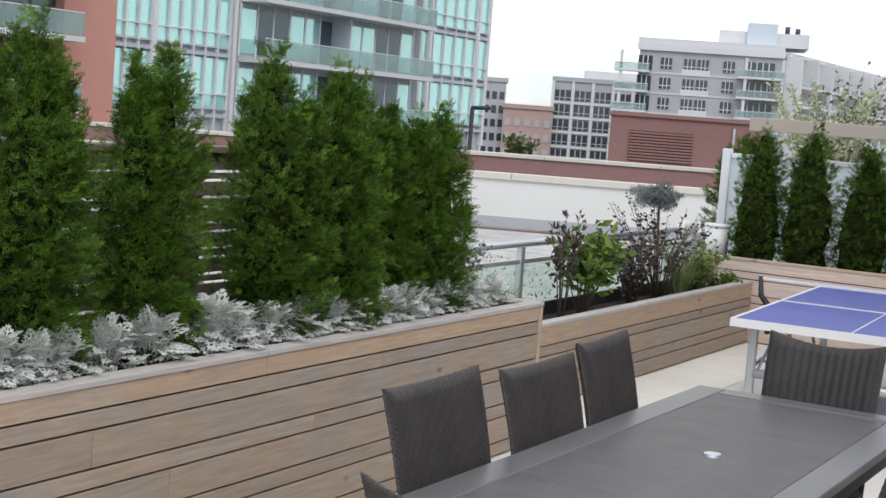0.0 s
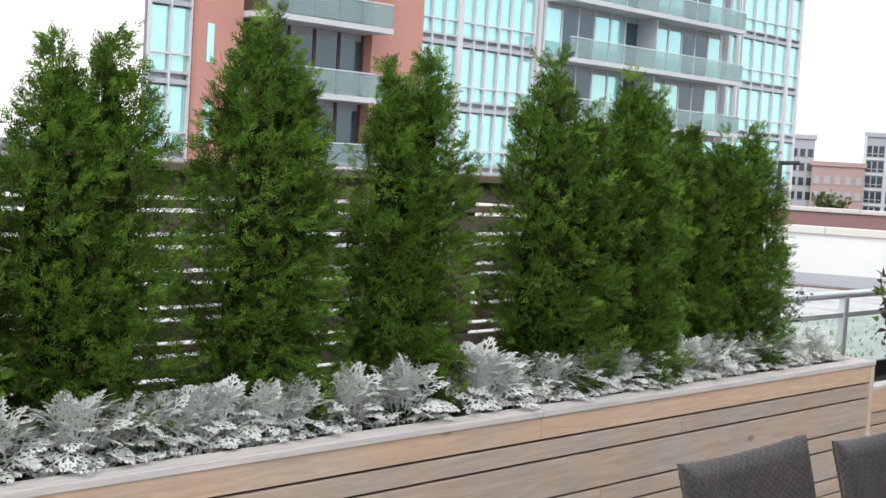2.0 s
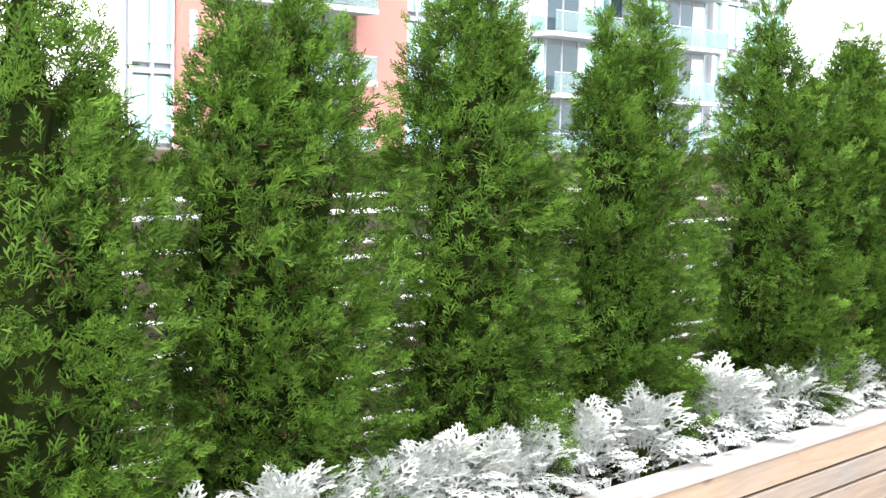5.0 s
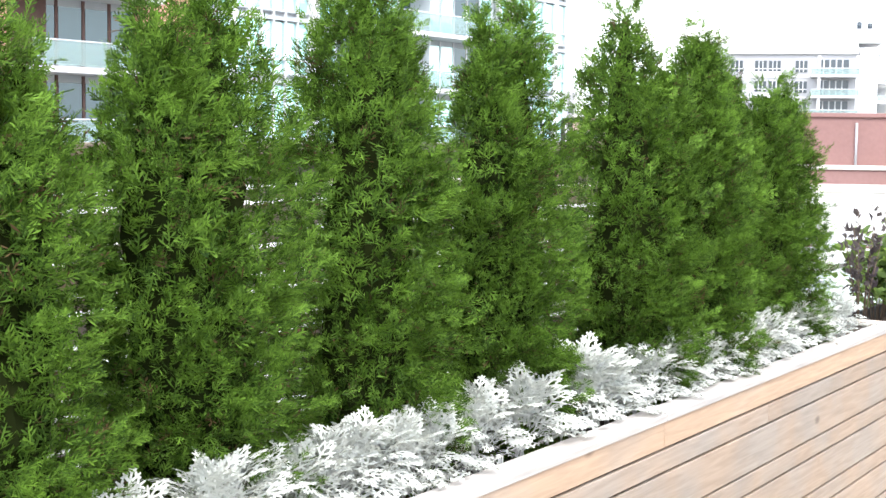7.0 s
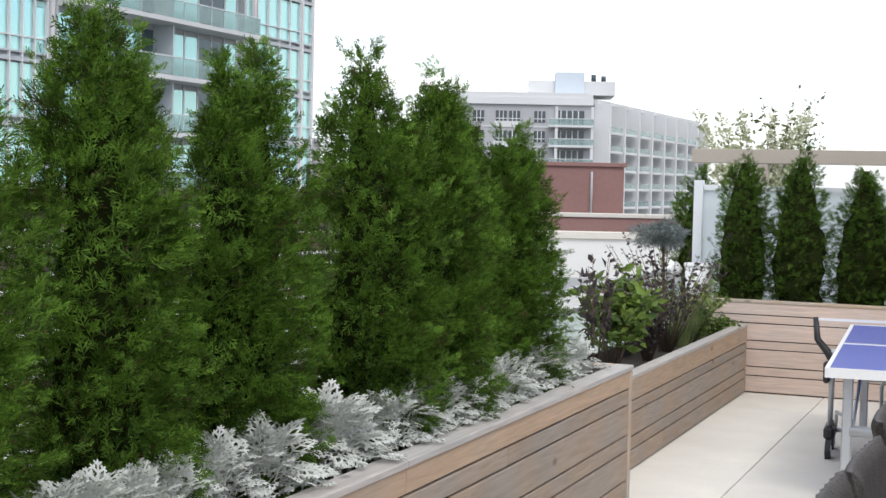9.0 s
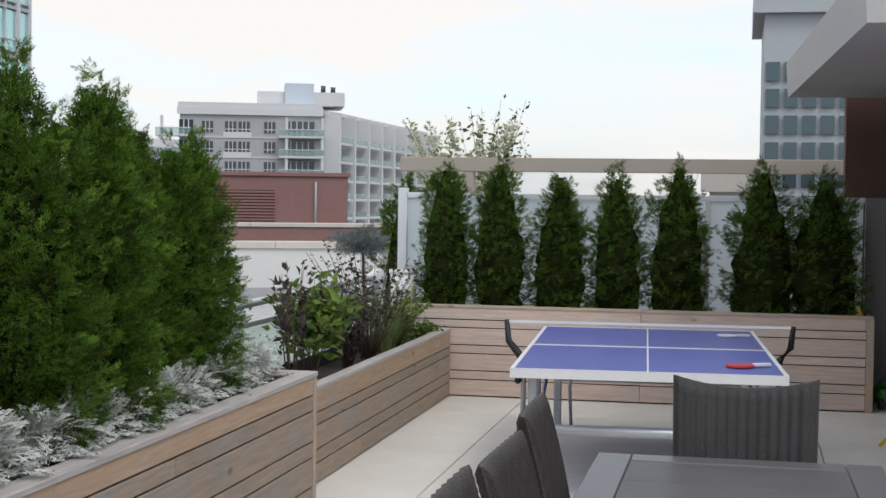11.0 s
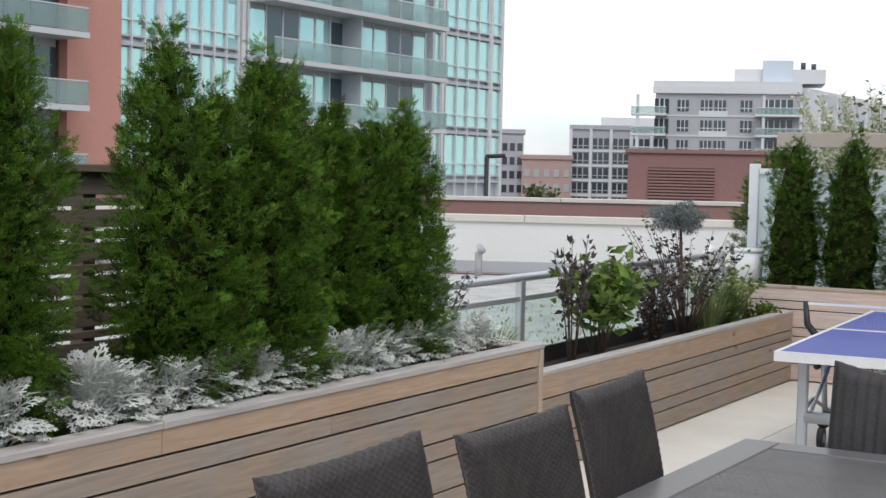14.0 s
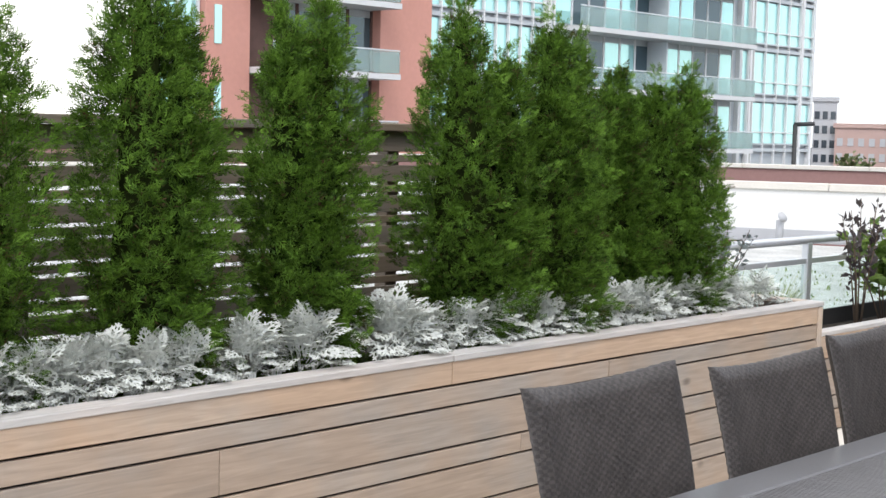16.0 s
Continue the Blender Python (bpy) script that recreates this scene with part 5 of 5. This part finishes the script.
for y0, y1 in ((27.5, 29.75), (37.2, 40.5)):
    box_part("brick_bay", tower, M["brick_tower"], FXT - 0.2, FXT + 0.35, y0, y1, -14, 38)
for zf in SHOWN:
    piece("window", tower, M["tower_glass"], (0.04, 0.35, 1.5), (FXT + 0.372, 28.1, zf + 1.6), 0, 0.0)
    for y0, y1, deep, back_mat in ((29.8, 37.15, 1.9, "brick_tower"), (50.2, 67.4, 1.7, "spandrel")):
        mid = (y0 + y1) / 2
        piece("balcony_slab", tower, M["slab"], (deep, y1 - y0, 0.24), (FXT + deep / 2 - 0.2, mid, zf - 0.10), 0, 0.0)
        rail = piece("balcony_rail", tower, M["balcony_glass"], (0.03, y1 - y0 - 0.1, 0.92), (FXT + deep - 0.24, mid, zf + 0.52), 0, 0.0)
        piece("rail_cap", tower, M["aluminium"], (0.06, y1 - y0 - 0.1, 0.05), (FXT + deep - 0.24, mid, zf + 1.02), 0, 0.0)
        piece("balcony_rail", tower, M["balcony_glass"], (deep - 0.3, 0.03, 0.92), (FXT + deep / 2 - 0.1, y1 - 0.07, zf + 0.52), 0, 0.0)
        n = int((y1 - y0) / 1.35)
        for k in range(n):
            y = y0 + (k + 0.5) * (y1 - y0) / n
            # left bay takes only dark panes, standing for the shade of its recess
            kind = "tower_glass_dark" if k % 4 in (1, 2) or y1 < 40 else "tower_glass"
            piece("balcony_window", tower, M[kind], (0.04, (y1 - y0) / n - 0.22, 2.25), (FXT - 0.18, y, zf + 1.35), 0, 0.0)
        for k in range(n + 1):
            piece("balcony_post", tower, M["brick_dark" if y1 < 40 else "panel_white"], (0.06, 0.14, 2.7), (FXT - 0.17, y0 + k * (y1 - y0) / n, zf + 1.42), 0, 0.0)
    # flush dark brick panel; the deep recess's shade is put into its colour
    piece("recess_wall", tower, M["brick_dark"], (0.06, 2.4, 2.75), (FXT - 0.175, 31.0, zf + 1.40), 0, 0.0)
    piece("divider", tower, M["spandrel"], (1.3, 0.12, 2.7), (FXT + 0.45, 58.6, zf + 1.37), 0, 0.0)

lamp_post = thing("street_lamp", "dark street lamp beyond the parapet", "street lamp", m=pose(-27.3, 48.8, 0))
tube_part("pole", lamp_post, M["lamp_dark"], [(0, 0, -14), (0, 0, 2.28)], 0.10, 8)
tube_part("head", lamp_post, M["lamp_dark"], [(-0.05, 0, 2.28), (0.75, 0.3, 2.33)], 0.09, 8)


# ---- distant blocks ----
def block(name, label, m, width, depth, top, wall_mat, cols, floors, fh, win_w, win_h, win_mat, side_cols=0, roof_mat=None, base=-18, slabs=False):
    """A far apartment block with its windows set in rows on the two seen faces."""
    t = thing(name, label, "building", "distant buildings", m)
    box_part("shell", t, wall_mat, 0, width, 0, depth, base, top)
    box_part("roof", t, roof_mat or wall_mat, -0.3, width + 0.3, -0.3, depth + 0.3, top, top + 0.8)
    for r in range(floors):
        zc = top - 1.2 - fh * (r + 0.5)
        for c in range(cols):
            x = (c + 0.5) * width / cols
            piece("window", t, win_mat, (win_w, 0.2, win_h), (x, -0.02, zc), 0, 0.0)
        if slabs:
            piece("floor_band", t, M["panel_white"], (width, 0.3, 0.45), (width / 2, -0.05, zc - fh / 2), 0, 0.0)
        for c in range(side_cols):
            y = (c + 0.5) * depth / side_cols
            piece("side_window", t, win_mat, (0.2, depth / side_cols * 0.55, win_h), (width + 0.02, y, zc), 0, 0.0)
    return t


b2 = block("apartment_block", "pale grey apartment block with corner balconies", pose(-84.2, 206.2, 1.7, 0, 0, 19.0), 22.0, 14.0, 13.7, M["panel_grey"], 0, 5, 3.1, 2.7, 1.7, M["window_dark"], 0, M["panel_white"])
box_part("penthouse", b2, M["panel_white"], 12.0, 26.0, 4.0, 16.0, 14.5, 16.7)
box_part("penthouse_bay", b2, M["panel_pale"], 16.4, 21.0, 3.0, 12.0, 14.5, 18.0)
for x, h in ((22.6, 17.9), (24.2, 17.7)):
    tube_part("roof_pipe", b2, M["window_dark"], [(x, 6, 16.7), (x, 6, h)], 0.4, 8)
box_part("cornice", b2, M["panel_white"], -0.4, 22.4, -0.5, -0.01, 12.6, 13.7)
for r in range(5):
    zc = 10.7 - 3.15 * r
    piece("floor_band", b2, M["slab"], (22.0, 0.16, 0.25), (11.0, -0.03, zc - 1.6), 0, 0.0)
    for x in (4.3, 7.9, 10.0, 14.0):
        piece("window", b2, M["window_dark"], (1.75, 0.2, 1.75), (x, -0.02, zc), 0, 0.0)
        for dx in (-0.3, 0.3):
            piece("window_post", b2, M["panel_white"], (0.12, 0.25, 1.75), (x + dx, -0.04, zc), 0, 0.0)
        piece("transom", b2, M["panel_white"], (1.75, 0.26, 0.12), (x, -0.035, zc - 0.35), 0, 0.0)
    piece("white_panel", b2, M["panel_white"], (4.4, 0.22, 0.95), (8.95, -0.03, zc - 1.25), 0, 0.0)
    for x, w, side in ((1.0, 2.2, 0), (18.7, 4.6, 1)):
        piece("balcony_window", b2, M["window_dark"], (w, 0.2, 2.3), (x, -0.09, zc - 0.1), 0, 0.0)
        for k in range(1, 5 if side else 3):
            piece("window_post", b2, M["panel_white"], (0.16, 0.3, 2.3), (x - w / 2 + k * w / (5 if side else 3), -0.10, zc - 0.1), 0, 0.0)
    for x, w in ((18.9, 7.0), (-0.9, 5.4)):
        piece("balcony_slab", b2, M["panel_white"], (w, 3.0, 0.32), (x, -1.4, zc - 1.5), 0, 0.0)
        piece("balcony_rail", b2, M["balcony_glass"], (w, 0.08, 0.95), (x, -2.8, zc - 0.85), 0, 0.0)
        piece("rail_cap", b2, M["panel_white"], (w, 0.12, 0.10), (x, -2.8, zc - 0.34), 0, 0.0)
    for x in (16.6, 22.2, -2.6):
        piece("balcony_post", b2, M["panel_white"], (0.45, 0.45, 3.1), (x, -2.5, zc), 0, 0.0)
wing = thing("apartment_block", "long pale wing of flats with stacked balconies", "building", "distant buildings", pose(-63.0, 214.5, 1.7, 0, 0, 90))
box_part("shell", wing, M["panel_grey"], 0, 74, 0, 14, -18, 13.0)
box_part("roof", wing, M["panel_white"], -0.3, 74.3, -0.6, 14.3, 13.0, 13.6)
for r in range(6):
    zc = 13.0 - 1.6 - 3.0 * (r + 0.5)
    for c in range(8):
        x = 4.6 + c * 9.2
        piece("recess", wing, M["window_dark"], (6.6, 0.2, 2.2), (x, -0.05, zc), 0, 0.0)
        piece("balcony_slab", wing, M["panel_white"], (7.4, 2.4, 0.4), (x, -1.2, zc - 1.5), 0, 0.0)
        piece("balcony_front", wing, M["balcony_glass"], (7.4, 0.1, 0.9), (x, -2.3, zc - 0.9), 0, 0.0)
for c in range(9):
    piece("pier", wing, M["panel_white"], (0.8, 2.6, 27.0), (c * 9.2, -1.3, -0.5), 0, 0.0)
b3 = block("apartment_block", "grey concrete apartment block with a grid of windows", pose(-113.5, 237.0, 2.4, 0, 0, 24.2), 26.0, 24.0, 7.2, M["panel_grey"], 7, 6, 2.75, 2.9, 1.9, M["window_dark"], 0, M["panel_grey"], slabs=True)
box_part("penthouse", b3, M["panel_white"], 5.5, 18.0, 4.0, 14.0, 8.0, 9.6)
for c in range(7):
    for r in range(6):
        zc = 7.2 - 1.2 - 2.75 * (r + 0.5)
        for dx in (-0.55, 0.45):
            piece("window_post", b3, M["panel_grey"], (0.22, 0.26, 1.9), ((c + 0.5) * 26.0 / 7 + dx, -0.04, zc), 0, 0.0)
        piece("rail", b3, M["panel_grey"], (2.9, 0.28, 0.14), ((c + 0.5) * 26.0 / 7, -0.05, zc - 0.45), 0, 0.0)
for c in range(8):
    piece("pilaster", b3, M["panel_white"], (0.55, 0.5, 24.0), (c * 26.0 / 7, -0.12, -4.8), 0, 0.0)
block("apartment_block", "dark slab tower far away", pose(-125.5, 232.0, 2.2, 0, 0, 28), 4.2, 8.0, 6.4, M["panel_grey"], 3, 6, 2.6, 0.9, 1.4, M["window_dark"])
block("brick_house", "orange brick apartment block far away", pose(-120.8, 231.5, 1.5, 0, 0, 26), 9.2, 10.0, 2.4, M["brick_haze"], 5, 4, 2.7, 1.0, 1.4, M["panel_grey"])
block("brick_house", "red brick chimney block far away", pose(-101.0, 180.0, 2.0, 0, 0, 28), 2.6, 3.0, 3.6, M["brick_tower"], 1, 2, 2.7, 0.6, 1.0, M["panel_white"])
block("office_block", "glass office block beyond the brick wall", pose(2.55, 33.4, 0, 0, 0, 0), 3.4, 6.0, 6.8, M["spandrel"], 7, 11, 0.72, 0.36, 0.50, M["tower_glass_dark"])
block("brick_house", "pale house with small windows beyond the pergola", pose(0.9, 46.0, 0, 0, 0, -3), 6.5, 6.0, 2.05, M["coping"], 7, 3, 0.9, 0.45, 0.5, M["window_dark"])
f, b = shrub(403, 3.2, 5.0, 500, 0.9, simple_leaf(0.4), M["far_tree"], 0.1, 18)
plant("street_tree", "distant street tree with thin foliage", "tree", "", pose(-97.0, 192.0, -5.5), (("crown", f), ("branchwork", b)))

# ---- ground to the horizon ----
bm = bmesh.new()
add_box(bm, -2500, 2500, -2500, 2500, -14.5, -14.0)
M["city_ground"] = material("city_ground", (0.10, 0.10, 0.095), 0.95, vary=0.3, scale=0.02, grain=0.4, bump=0.0)
structure("ground", bm, M["city_ground"], "dark street level far below the terrace", "ground")

# ---- terrace slabs ----
S = 2.36
xs = [-0.93 + 0.0, 0.22, 0.22 + S, 0.22 + 2 * S, 6.95]
ys = [2.2 + S * k for k in range(-6, 3)] + [8.1]
for a, b in zip(xs, xs[1:]):
    for c, d in zip(ys, ys[1:]):
        ob = piece("slab", floor, M["concrete"], (b - a - 0.007, d - c - 0.007, 0.03), ((a + b) / 2, (c + d) / 2, -0.015), 0, 0.003)
